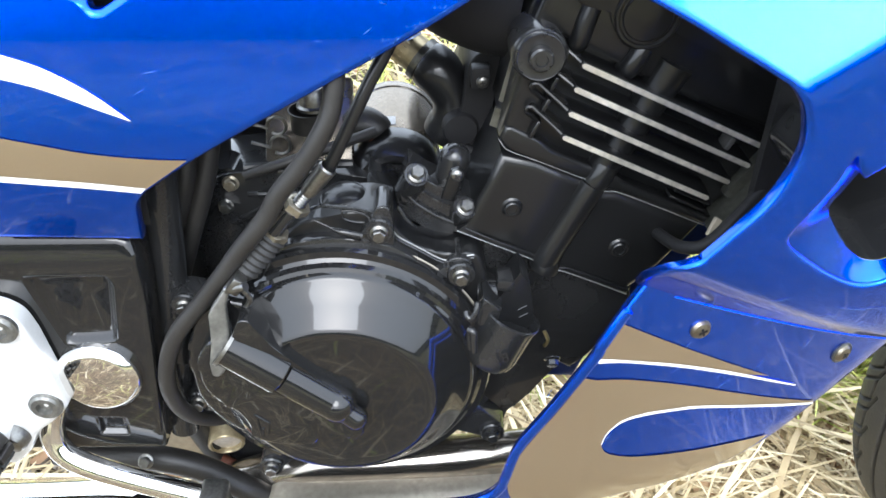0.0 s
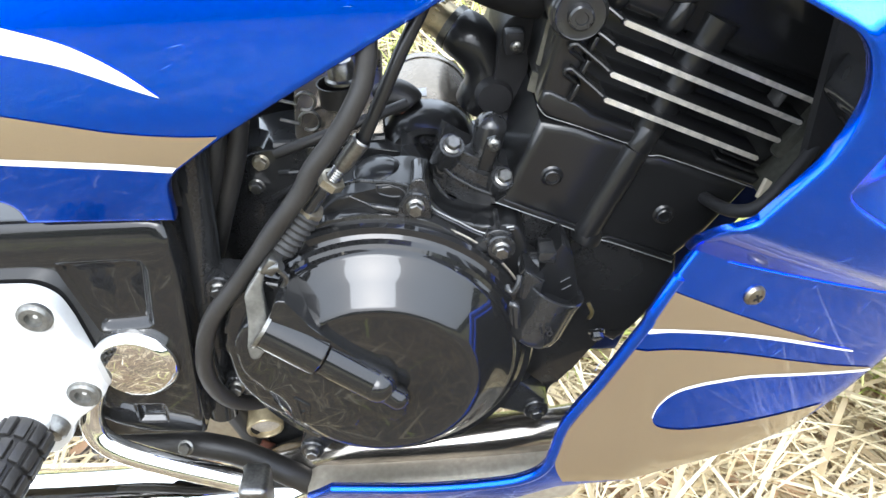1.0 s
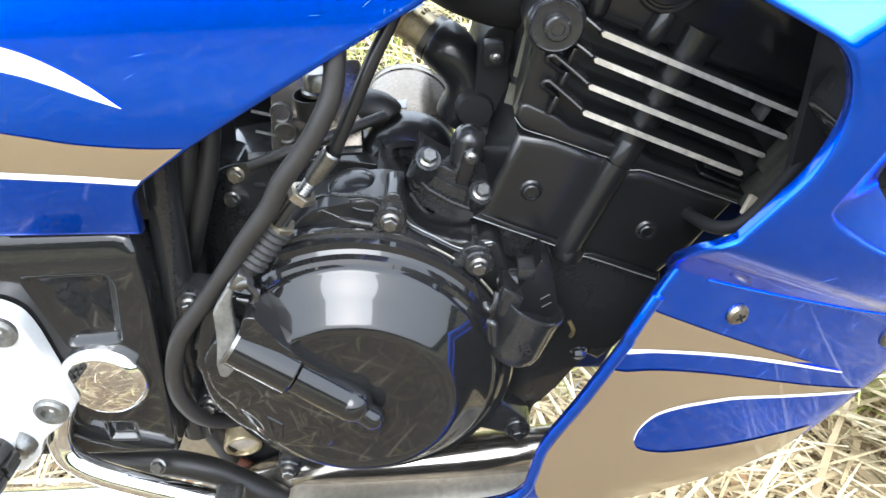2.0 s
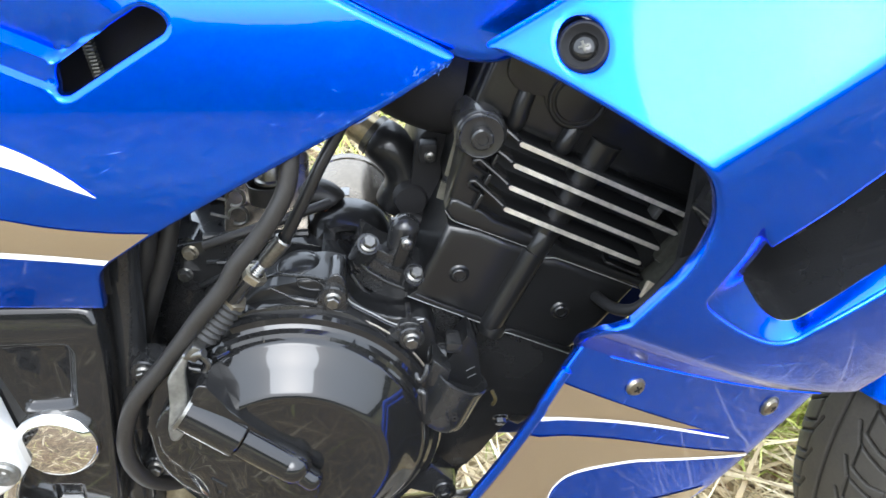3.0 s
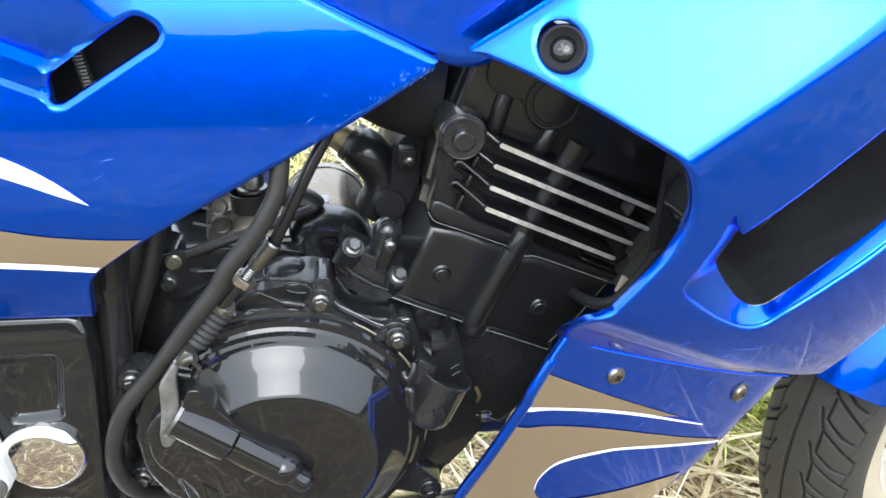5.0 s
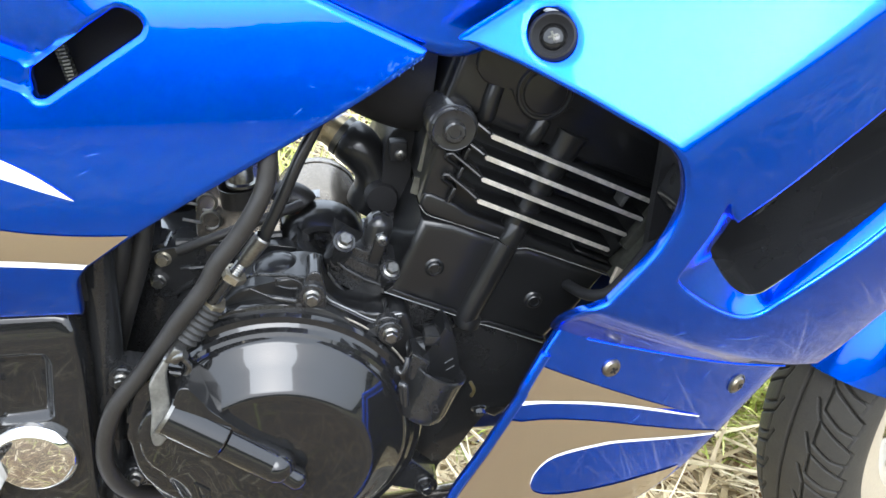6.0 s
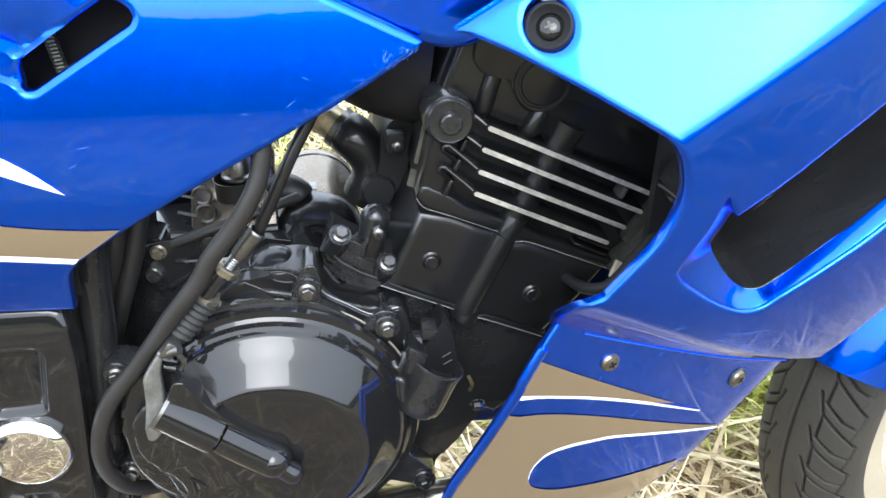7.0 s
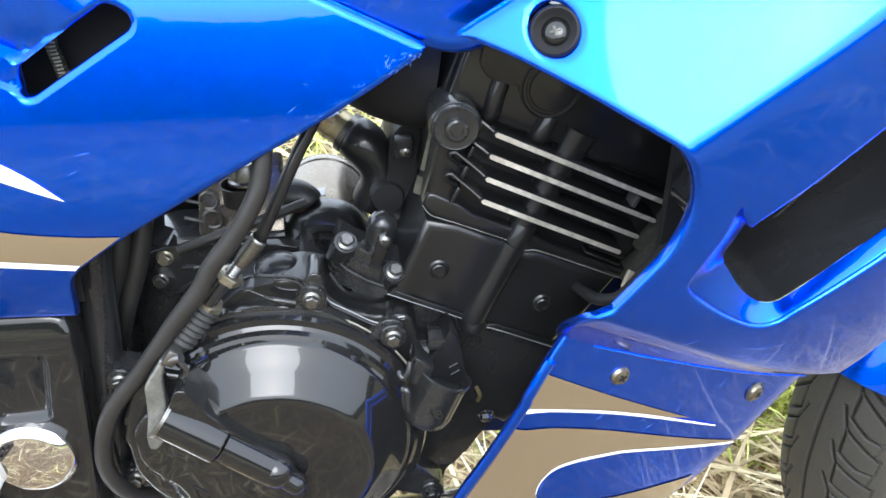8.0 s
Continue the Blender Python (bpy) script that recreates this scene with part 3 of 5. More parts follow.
SEAM_TOP = [(-0.0300, 0.0391), (-0.0252, 0.0358), (-0.0200, 0.0347), (-0.0032, 0.0356), (0.025, 0.0363), (0.0320, 0.0363), (0.0365, 0.0343), (0.0405, 0.0331), (0.0455, 0.0348), (0.0523, 0.0368), (0.0805, 0.0376), (0.112, 0.0380)]
SEAM_LOW = [(-0.0250, -0.0268), (-0.0063, -0.0271), (0.0250, -0.0273), (0.0300, -0.0282), (0.0350, -0.0312), (0.0420, -0.0314), (0.0470, -0.0297), (0.0510, -0.0275), (0.0971, -0.0270)]
block = part("cylinder_block", join(plate(uvs(*SEAM_LOW, (0.106, 0.0), *[(u, v - 0.001) for u, v in SEAM_TOP[:2:-1]], (-0.0235, 0.030), (-0.0232, 0.010), (-0.0226, -0.018)), 0.4812, 0.74, 0.0075, 6),
                                    plate(uvs((-0.0248, -0.0270), (-0.0210, -0.0200), (-0.0205, -0.0235), *[(u, v + 0.0035) for u, v in SEAM_LOW[1:]], *SEAM_LOW[:0:-1]), 0.4806, 0.50, 0.0012, 3)), SATIN_BLACK, bike, "satin black cylinder block")
part("stud_column", join(tube([uv3(0.0358, -0.027, 0.4830), uv3(0.0356, -0.018, 0.4826), uv3(0.0352, 0.026, 0.4826), uv3(0.0352, 0.035, 0.4830)], 0.0082, 32),
                         tube([uv3(0.0385, -0.0310, 0.4845), uv3(0.0380, -0.0262, 0.4835), uv3(0.0370, -0.0205, 0.4850)], lambda t: 0.0100 - 0.0040 * t * t, 24)), SATIN_BLACK, block)
part("gasket", join(tube(spline([uv3(u, v, 0.4803) for u, v in SEAM_LOW], 4), 0.00032, 6), tube(spline([uv3(u, v, 0.4803) for u, v in SEAM_TOP], 4), 0.00030, 6)), GASKET, block, "thin grey gasket edge")
for u, v in ((-0.0016, 0.0011), (0.0735, 0.0020)):
    part("plug", lathe([(0.0080, -0.002), (0.0070, 0.0006), (0.0056, 0.0014), (0.0050, 0.0020), (0.0048, 0.0036), (0.0041, 0.0042), (0.0032, 0.0042), (0.0028, 0.0032), (0, 0.0032)], out_at(*uv3(u, v, 0.4820)), 32), SATIN_BLACK, block)

head = part("cylinder_head", join(plate(uvs(*[(u, v + 0.0003) for u, v in SEAM_TOP], (0.113, 0.0445), (0.052, 0.0440), (0.0460, 0.0455), (0.0400, 0.0468), (0.0340, 0.0462), (0.0266, 0.0452), (0.0011, 0.0456), (-0.0040, 0.0474), (-0.0100, 0.0485), (-0.0269, 0.0493), (-0.0305, 0.0470)), 0.4800, 0.52, 0.0028, 3),
                                  plate(uvs((-0.029, 0.041), (0.112, 0.041), (0.120, 0.060), (0.120, 0.150), (-0.050, 0.150), (-0.047, 0.105), (-0.038, 0.080)), 0.489, 0.74, 0.005, 3),
                                  plate(uvs((-0.045, 0.1060), (-0.012, 0.1060), (0.06, 0.106), (0.118, 0.108), (0.118, 0.150), (-0.0485, 0.150)), 0.4795, 0.50, 0.005, 3),
                                  plate(uvs((-0.030, 0.040), (-0.012, 0.040), (-0.018, 0.075), (-0.026, 0.107), (-0.045, 0.107), (-0.037, 0.080)), 0.4815, 0.50, 0.004, 3),
                                  plate(uvs((-0.048, 0.146), (0.115, 0.146), (0.115, 0.175), (-0.045, 0.175)), 0.488, 0.74, 0.004, 2)), SATIN_BLACK, bike, "satin black finned cylinder head")
part("stud_column", join(tube([uv3(0.0358, 0.036, 0.4838), uv3(0.0360, 0.043, 0.4832), uv3(0.0362, 0.0475, 0.4845)], 0.0082, 24),
                         tube([uv3(0.0360, 0.042, 0.4865), uv3(0.0370, 0.080, 0.4855), uv3(0.0372, 0.106, 0.4840), uv3(0.0370, 0.1185, 0.4835)], lambda t: 0.0092 + 0.0022 * t, 28)), SATIN_BLACK, head)
FINS = ((-0.0126, 0.1085, 0.1002, -0.0270, 0.1030), (-0.0096, 0.1036, 0.0870, -0.0250, 0.0895), (-0.0053, 0.0994, 0.0735, -0.0275, 0.0790), (-0.0012, 0.0945, 0.0597, -0.0235, 0.0655))
for u0, u1, v, ua, va in FINS:
    h = 0.0019
    fin = part("fin", join(plate(uvs((u0 - 0.001, v - h), (u1 + 0.001, v - h), (u1 + 0.002, v), (u1 + 0.001, v + h), (u0 - 0.001, v + h), (u0 - 0.002, v)), 0.4682, 0.495, 0.0006),
                           tube([uv3(u0 - 0.0005, v, 0.4705), uv3((u0 * 2 + ua) / 3, (v * 2 + va) / 3, 0.4735), uv3(ua, va, 0.4775)], 0.0012, 8),
                           plate(uvs((ua, va - 0.0012), (u0, v - 0.0014), (u0, v + 0.0014), (ua, va + 0.0012)), 0.4785, 0.495, 0)), SATIN_BLACK, head)
    part("machined_face", sheet(outline(*[[tuple(uv(a, b)) for a, b in run] for run in (((u0, v - h * 0.75), (u1, v - h * 0.75)), ((u1, v - h * 0.75), (u1 + 0.0012, v), (u1, v + h * 0.75)), ((u1, v + h * 0.75), (u0, v + h * 0.75)), ((u0, v + h * 0.75), (u0 - 0.0012, v), (u0, v - h * 0.75)))], n=3), lambda x, z, v=v: 0.4680 + 0.12 * ((x - 0.119) * math.sin(LEANING) + (z - 0.524) * math.cos(LEANING) - v), 0.0006, 0.004, 0), MACHINED, fin, "bare machined aluminium fin face")
for v in (0.0525, 0.0475):
    part("fin", plate(uvs((0.080, v - 0.0008), (0.106, v - 0.0008), (0.106, v + 0.0008), (0.080, v + 0.0008)), 0.478, 0.495, 0.0003), SATIN_BLACK, head)
part("tab", box((0.0035, 0.012, 0.008), Matrix.Translation(uv3(0.0875, 0.0930, 0.477)) @ pose(0, 0, 0, 0, 24.6, 0), 0.0008), GREY_RUBBER, head)
for u, v in ((-0.0225, 0.0945), (-0.0185, 0.0820), (-0.0165, 0.0690), (-0.015, 0.0550)):
    part("web", plate(uvs((u - 0.0012, v - 0.007), (u + 0.0012, v - 0.007), (u + 0.0012, v + 0.004), (u - 0.0012, v + 0.004)), 0.4770, 0.49, 0.0006), SATIN_BLACK, head)
def uvline(*pts):
    return [tuple(uv(*q)) for q in pts]


part("cam_step", plate(outline(uvline((-0.0415, 0.150), (-0.0385, 0.1345), (-0.0349, 0.1292), (-0.0270, 0.1262), (-0.0125, 0.1285)), uvline((-0.0125, 0.1285), (-0.0056, 0.1218), (0.0009, 0.1176), (0.0075, 0.1166), (0.0140, 0.1190), (0.0200, 0.1255), (0.0225, 0.1325)),
                               uvline((0.0225, 0.1325), (0.0466, 0.1335), (0.0851, 0.1313), (0.110, 0.130)), uvline((0.110, 0.130), (0.110, 0.150)), uvline((0.110, 0.150), (-0.0415, 0.150))), 0.4745, 0.49, 0.0032, 4), SATIN_BLACK, head)
part("oval_boss", join(tube(spline([uv3(-0.0178, 0.1040, 0.4850), uv3(-0.0181, 0.1066, 0.4805), uv3(-0.0186, 0.1105, 0.4792), uv3(-0.0202, 0.1185, 0.4792), uv3(-0.0212, 0.1270, 0.4800)], 4), 0.0054, 20)), SATIN_BLACK, head)
part("round_boss", lathe([(0.0155, -0.004), (0.0155, 0.0004), (0.0148, 0.0012), (0.0136, 0.0012), (0.0130, 0.0004), (0.0120, 0.0004), (0.0112, 0.0014), (0.0050, 0.0018), (0, 0.0018)], out_at(*uv3(0.0058, 0.1350, 0.4740)) @ Matrix.Scale(1.12, 4), 44), SATIN_BLACK, head)
part("small_boss", tube(spline([uv3(0.0136, 0.1035, 0.4840), uv3(0.0138, 0.1060, 0.4785), uv3(0.0142, 0.1130, 0.4775), uv3(0.0144, 0.1190, 0.4785)], 4), 0.0056, 18), SATIN_BLACK, head)
for u, v in ((-0.0273, 0.0786), (-0.0235, 0.0655)):
    part("fin_loop", tube(spline([uv3(u + 0.001, v, 0.4775), uv3(u - 0.0016, v - 0.0012, 0.4778), uv3(u - 0.0014, v - 0.0042, 0.4785), uv3(u + 0.0035, v - 0.0060, 0.4800), uv3(u + 0.0100, v - 0.0085, 0.4825)], 5), 0.0014, 8), SATIN_BLACK, head)
part("mounting_bolt", lathe([(0.0150, -0.030), (0.0150, -0.0040), (0.0138, -0.0012), (0.0132, -0.0008), (0.0130, 0.0004), (0.0124, 0.0010), (0.0114, 0.0006), (0.0068, 0.0006), (0.0066, 0.0012), (0.0064, 0.0048), (0.0054, 0.0056), (0.0034, 0.0056), (0.0030, 0.0044), (0, 0.0044)], out_at(*uv3(-0.0362, 0.0955, 0.4665)), 44), CASE_BLACK, head, "large black engine mounting bolt with washer")
part("gasket_edge", join(plate(uvs((-0.0390, 0.0575), (-0.0365, 0.0575), (-0.0430, 0.0840), (-0.0445, 0.0840)), 0.487, 0.489, 0), plate(uvs((-0.0375, 0.0430), (-0.0330, 0.0430), (-0.0360, 0.0540), (-0.0395, 0.0540)), 0.4845, 0.4865, 0)), DULL_METAL, head, "exposed dull metal gasket edge")

# crankcase
def disc(cx, cz, r, n=56, a0=0.0, a1=360.0):
    return [(cx + r * math.cos(radians(a0 + (a1 - a0) * k / n)), cz + r * math.sin(radians(a0 + (a1 - a0) * k / n))) for k in range(n if a1 - a0 >= 360 else n + 1)]


CX, CZ = 0.012, 0.420
crankcase = part("crankcase", join(plate(outline([(-0.100, 0.395), (-0.092, 0.455), (-0.082, 0.500)], [(-0.082, 0.500), (-0.066, 0.522), (0.0, 0.524), (0.075, 0.508)], [(0.075, 0.512), (0.10, 0.48), (0.14, 0.43), (0.145, 0.40)], [(0.145, 0.40), (0.12, 0.365), (0.06, 0.335), (-0.03, 0.325), (-0.08, 0.345), (-0.100, 0.395)]), 0.530, 0.585, 0.006, 3),
                                   plate([Vector(p) for p in disc(CX, CZ, 0.094)], 0.4635, 0.55, 0.001),
                                   plate(outline([(0.03, 0.529), (0.055, 0.513), (0.078, 0.503), (0.092, 0.512)], [(0.092, 0.512), (0.20, 0.468)], [(0.20, 0.468), (0.200, 0.43), (0.168, 0.385)], [(0.160, 0.390), (0.149, 0.374), (0.136, 0.353), (0.126, 0.342), (0.120, 0.328), (0.095, 0.328), (0.07, 0.332)], [(0.07, 0.340), (0.02, 0.42)]), 0.490, 0.60, 0.004, 3)), CASE_BLACK, bike, "black painted crankcase")
part("front_case", join(plate(outline([(-0.030, 0.500), (-0.012, 0.522), (0.002, 0.528)], [(0.002, 0.528), (0.030, 0.533), (0.046, 0.530)], [(0.046, 0.530), (0.050, 0.519), (0.060, 0.509), (0.074, 0.503), (0.084, 0.502)], [(0.084, 0.502), (0.098, 0.500), (0.104, 0.480), (0.105, 0.45)], [(0.105, 0.45), (0.10, 0.40)], [(0.10, 0.40), (0.02, 0.42)]), 0.4675, 0.500, 0.003, 3)), SATIN_BLACK, crankcase)
for x, z in ((-0.064, 0.5165), (-0.072, 0.497)):
    part("lug", lathe([(0.0105, -0.02), (0.0095, 0.0015), (0.008, 0.002), (0, 0.002)], out_at(x, 0.535, z), 24), CASE_BLACK, crankcase)
fasten("bolt", BOLT_ZINC, -0.0605, 0.531, 0.5160, crankcase, "zinc plated hex bolt", 0, 0, 12)
fasten("bolt", BOLT_STEEL, -0.0660, 0.531, 0.4985, crankcase, "dusty steel hex bolt", 0, 0, 5)
part("rib", join(tube([(-0.05, 0.530, 0.508), (-0.01, 0.524, 0.512)], 0.002, 8), tube([(-0.062, 0.530, 0.486), (-0.02, 0.522, 0.512)], 0.0022, 8), tube([(-0.05, 0.53, 0.528), (0.02, 0.53, 0.530)], 0.003, 8)), CASE_BLACK, crankcase)

# clutch cover
LUGS = ((0.039, 0.524), (0.087, 0.492), (-0.0815, 0.4715), (-0.0865, 0.3890), (-0.046, 0.3225), (0.1115, 0.3535))
cover_profile = [(0.0955, 0.000), (0.0955, 0.006), (0.0940, 0.0085), (0.0900, 0.0090), (0.0878, 0.0105), (0.0862, 0.0135), (0.0838, 0.0146), (0.0830, 0.0158), (0.0822, 0.0172), (0.0808, 0.0184), (0.0792, 0.0192),
                 (0.0700, 0.0275), (0.0610, 0.0362), (0.0590, 0.0378), (0.0570, 0.0385), (0.0555, 0.0382), (0.0535, 0.0381), (0.0500, 0.0381), (0.0300, 0.0382), (0.0100, 0.0382), (0, 0.0382)]
cover = part("clutch_cover", lathe(cover_profile, out_at(CX, 0.4625, CZ), 96), GLOSS_BLACK, bike, "gloss black round clutch cover", 25)
part("gasket", lathe([(0.0962, 0), (0.0962, 0.0007), (0.090, 0.0007)], out_at(CX, 0.4632, CZ), 96), GREY_METAL, cover)
for (x, z), me in zip(LUGS, (BOLT_STEEL, BOLT_STEEL, BOLT_STEEL, BOLT_STEEL, BOLT_STEEL, BOLT_BLACK)):
    d = Vector((CX - x, CZ - z)).normalized()
    n = Vector((-d.y, d.x))
    c = Vector((x, z))
    arm = [c + n * 0.0086 - d * 0.001, c + n * 0.0060 - d * 0.0065, c - d * 0.0088, c - n * 0.0060 - d * 0.0065, c - n * 0.0086 - d * 0.001, c - n * 0.014 + d * 0.022, c + n * 0.014 + d * 0.022]
    part("lug", join(lathe([(0.0086, -0.012), (0.0086, 0.0005), (0.0078, 0.0015), (0, 0.0015)], out_at(x, 0.4595, z), 24), plate(arm, 0.4612, 0.478, 0.002)), CASE_BLACK, cover)
    fasten("bolt", me, x, 0.4580, z, cover, "", 0, 0, 17)
# the flange that runs from lug to lug
part("flange", plate(outline([(-0.046, 0.494), (-0.030, 0.509), (-0.008, 0.517), (0.014, 0.5195), (0.032, 0.5165)], [(0.032, 0.5165), (0.048, 0.512), (0.062, 0.501), (0.076, 0.488), (0.084, 0.480)], [(0.084, 0.480), (0.096, 0.462), (0.100, 0.440)], [tuple(Vector(p)) for p in disc(CX, CZ, 0.0885, 18, 14, 128)]), 0.4595, 0.476, 0.0018), CASE_BLACK, cover)
part("flange_pad", plate(outline([(0.004, 0.5105), (0.016, 0.5130), (0.028, 0.5115)], [(0.028, 0.5115), (0.026, 0.5065), (0.016, 0.5078), (0.005, 0.5060)]), 0.4588, 0.465, 0.0005), CASE_BLACK, cover)
part("dome", lathe([(0, 0.0115), (0.0050, 0.0112), (0.0095, 0.0098), (0.0125, 0.0078), (0.0132, 0.0066), (0.0140, 0.0064), (0.0158, 0.0040), (0.0172, 0.0), (0.0180, -0.006), (0.0184, -0.030)], pose(0.0175, 0.4885, 0.5250, 10, -6, 0), 48), SATIN_BLACK, cover)
eye = spline([(0.0175, 0.4671, 0.5335), (0.0240, 0.4671, 0.5335), (0.0300, 0.4671, 0.5312)], 5) + spline([(0.0352, 0.4671, 0.5270), (0.0290, 0.4671, 0.5252), (0.0225, 0.4671, 0.5262), (0.0180, 0.4671, 0.5282)], 5)
part("pocket_rim", tube(eye + eye[:2], 0.0008, 8), CASE_BLACK, cover)
part("pocket_ledge", join(tube(spline([(-0.002, 0.4690, 0.5335), (0.006, 0.4680, 0.5365), (0.016, 0.4674, 0.5358), (0.027, 0.4674, 0.5345), (0.035, 0.4674, 0.5318)], 5), 0.0012, 8), tube(spline([(0.0020, 0.4640, 0.5290), (0.0100, 0.4625, 0.5255), (0.0150, 0.4615, 0.5235), (0.0205, 0.4610, 0.5222), (0.0290, 0.4610, 0.5200)], 5), lambda t: 0.0006 + 0.0016 * min(1, max(0, t * 3 - 0.8)), 10)), CASE_BLACK, cover)
part("lug_neck", plate(outline([(0.0340, 0.520), (0.0350, 0.531), (0.0365, 0.5365), (0.0395, 0.5392), (0.0440, 0.5388), (0.0462, 0.5345), (0.0475, 0.520)], [(0.0475, 0.520), (0.0340, 0.520)]), 0.4615, 0.485, 0.0030, 4), CASE_BLACK, cover)
part("lug_neck", join(plate(outline([(0.0775, 0.487), (0.0778, 0.496), (0.0800, 0.5005), (0.0860, 0.5022), (0.0920, 0.5000), (0.0940, 0.4955), (0.0945, 0.487)], [(0.0945, 0.487), (0.0775, 0.487)]), 0.4625, 0.485, 0.0028, 4), *[tube([(x, 0.4624, 0.4955), (x, 0.4624, 0.5000)], 0.0010, 8) for x in (0.0810, 0.0850, 0.0890, 0.0925)]), CASE_BLACK, cover)
part("ledge", box((0.016, 0.010, 0.0016), Matrix.Translation((0.0410, 0.499, 0.5240)), 0.0005), GASKET, cover)
# release lobe and shaft housing
shaft_a, shaft_b, shaft_c = Vector((-0.0505, 0.428, 0.4690)), Vector((-0.0195, 0.424, 0.4475)), Vector((0.0120, 0.4215, 0.4235))
axis = (shaft_c - shaft_a).normalized()
neck_a, neck_b = shaft_b + axis * 0.0005, shaft_c - axis * 0.005
part("shaft_housing", join(lathe([(0.0128, 0), (0.0140, 0.0008), (0.0140, (shaft_b - shaft_a).length - 0.001), (0.0130, (shaft_b - shaft_a).length)], along(shaft_a, shaft_b), 40),
                           lathe([(0.0120, 0), (0.0120, (neck_b - neck_a).length)], along(neck_a, neck_b), 36),
                           lathe([(0.0118 * math.cos(a), 0.0118 * math.sin(a)) for a in np.linspace(-0.9, 1.5, 12)] + [(0, 0.0118)], along(shaft_c - axis * 0.001 + Vector((0, -0.001, 0.001)), shaft_c + axis + Vector((0, -0.6, 0.3))), 36),
                           lathe([(0.0072, 0), (0.0078, 0.003), (0.0072, 0.006), (0.0074, 0.013)] + [(0.0076 * math.cos(a), 0.014 + 0.0076 * math.sin(a)) for a in np.linspace(0.1, 1.45, 7)] + [(0, 0.0217)], along((0.011, 0.4185, 0.4245), (0.0270, 0.4165, 0.4120)), 28)), GLOSS_BLACK, cover, "", 35)
LOBE = outline([(-0.0680, 0.460), (-0.0690, 0.440), (-0.0630, 0.427), (-0.0520, 0.415), (-0.0465, 0.405), (-0.0440, 0.392)], [(-0.0440, 0.392), (-0.030, 0.385), (-0.005, 0.385)], [(-0.005, 0.385), (0.0, 0.43), (-0.02, 0.465)], [(-0.02, 0.465), (-0.045, 0.476), (-0.060, 0.472), (-0.0680, 0.460)])
part("lobe", join(plate(LOBE, 0.4232, 0.47, 0.0030, 3), plate(outline([(-0.079, 0.450), (-0.070, 0.480), (-0.050, 0.492)], [(-0.050, 0.492), (-0.02, 0.47), (-0.02, 0.38)], [(-0.02, 0.38), (-0.055, 0.380), (-0.078, 0.410), (-0.079, 0.450)]), 0.4390, 0.47, 0.009, 4)), GLOSS_BLACK, cover)
part("shaft_web", plate(outline([(-0.0450, 0.478), (-0.0400, 0.4905), (-0.0345, 0.4915)], [(-0.0345, 0.4915), (-0.028, 0.481), (-0.020, 0.469), (0.004, 0.444), (0.020, 0.428)], [(0.020, 0.428), (0.026, 0.402), (0.019, 0.3925)], [(0.019, 0.3925), (-0.013, 0.416), (-0.035, 0.432), (-0.0575, 0.449)]), 0.4195, 0.45, 0.0035, 4), GLOSS_BLACK, cover)
part("cast_mark", join(*[tube([(x0, 0.4232, z0), (x1, 0.4232, z1)], 0.0011, 8) for x0, z0, x1, z1 in ((-0.0405, 0.4130, -0.0385, 0.3930), (-0.0405, 0.4130, -0.0330, 0.4060), (-0.0330, 0.4060, -0.0345, 0.3960), (-0.0385, 0.3930, -0.0370, 0.4010))]), GLOSS_BLACK, cover)
part("shaft_ring", lathe([(0.0136, -0.001), (0.0152, -0.001), (0.0152, 0.0012), (0.0136, 0.0012)], along(shaft_a, shaft_b), 28), STEEL, cover)

# clutch lever and cable
lever = part("clutch_lever", sheet(outline([(-0.0410, 0.5085), (-0.0445, 0.5030), (-0.0468, 0.4950), (-0.0466, 0.4840), (-0.0470, 0.4690), (-0.0505, 0.4570)], [(-0.0505, 0.4570), (-0.0545, 0.4530), (-0.0585, 0.4540), (-0.0595, 0.4610)], [(-0.0595, 0.4610), (-0.0575, 0.4740), (-0.0570, 0.4860), (-0.0565, 0.4930), (-0.0500, 0.5025), (-0.0450, 0.5090)], [(-0.0450, 0.5090), (-0.0410, 0.5085)]), lambda x, z: 0.4180 + 0.22 * (z - 0.46) + 0.12 * (x + 0.05), 0.003, 0.004, 0.0012), GALVANISED, bike, "grey galvanised clutch release lever")
part("clevis", join(box((0.008, 0.010, 0.011), Matrix.Translation((-0.0400, 0.432, 0.5085)) @ pose(0, 0, 0, 0, 38, 0), 0.0018), tube([(-0.046, 0.431, 0.505), (-0.034, 0.427, 0.510)], 0.0028, 12), tube(spline([(-0.0395, 0.431, 0.5080), (-0.034, 0.432, 0.498), (-0.038, 0.433, 0.490)], 5), 0.0016, 8)), STEEL, lever)
C0, C1, C2, C3 = Vector((-0.0395, 0.440, 0.507)), Vector((-0.0195, 0.4490, 0.530)), Vector((-0.0040, 0.4475, 0.550)), Vector((0.0145, 0.4480, 0.572))
cable = part("clutch_cable", tube(spline([C3, (0.024, 0.4485, 0.591), (0.037, 0.451, 0.617), (0.050, 0.456, 0.640), (0.064, 0.466, 0.670), (0.07, 0.48, 0.70)], 8), 0.0036, 18), SATIN_BLACK, bike, "black clutch cable with adjuster")
boot_len = (C1 - C0).length
part("bellows", lathe([(0.0045, 0)] + [(0.0062 + 0.0014 * t + (0.0016 if k % 2 else 0.0), boot_len * 0.12 + boot_len * 0.80 * t) for k, t in ((k, k / 13) for k in range(14))] + [(0.0070, boot_len * 0.97), (0.0070, boot_len)], along(C0, C1), 24), GREY_RUBBER, cable, "ribbed grey rubber boot", 60)
n_at = along(C1, C2)
run = (C2 - C1).length


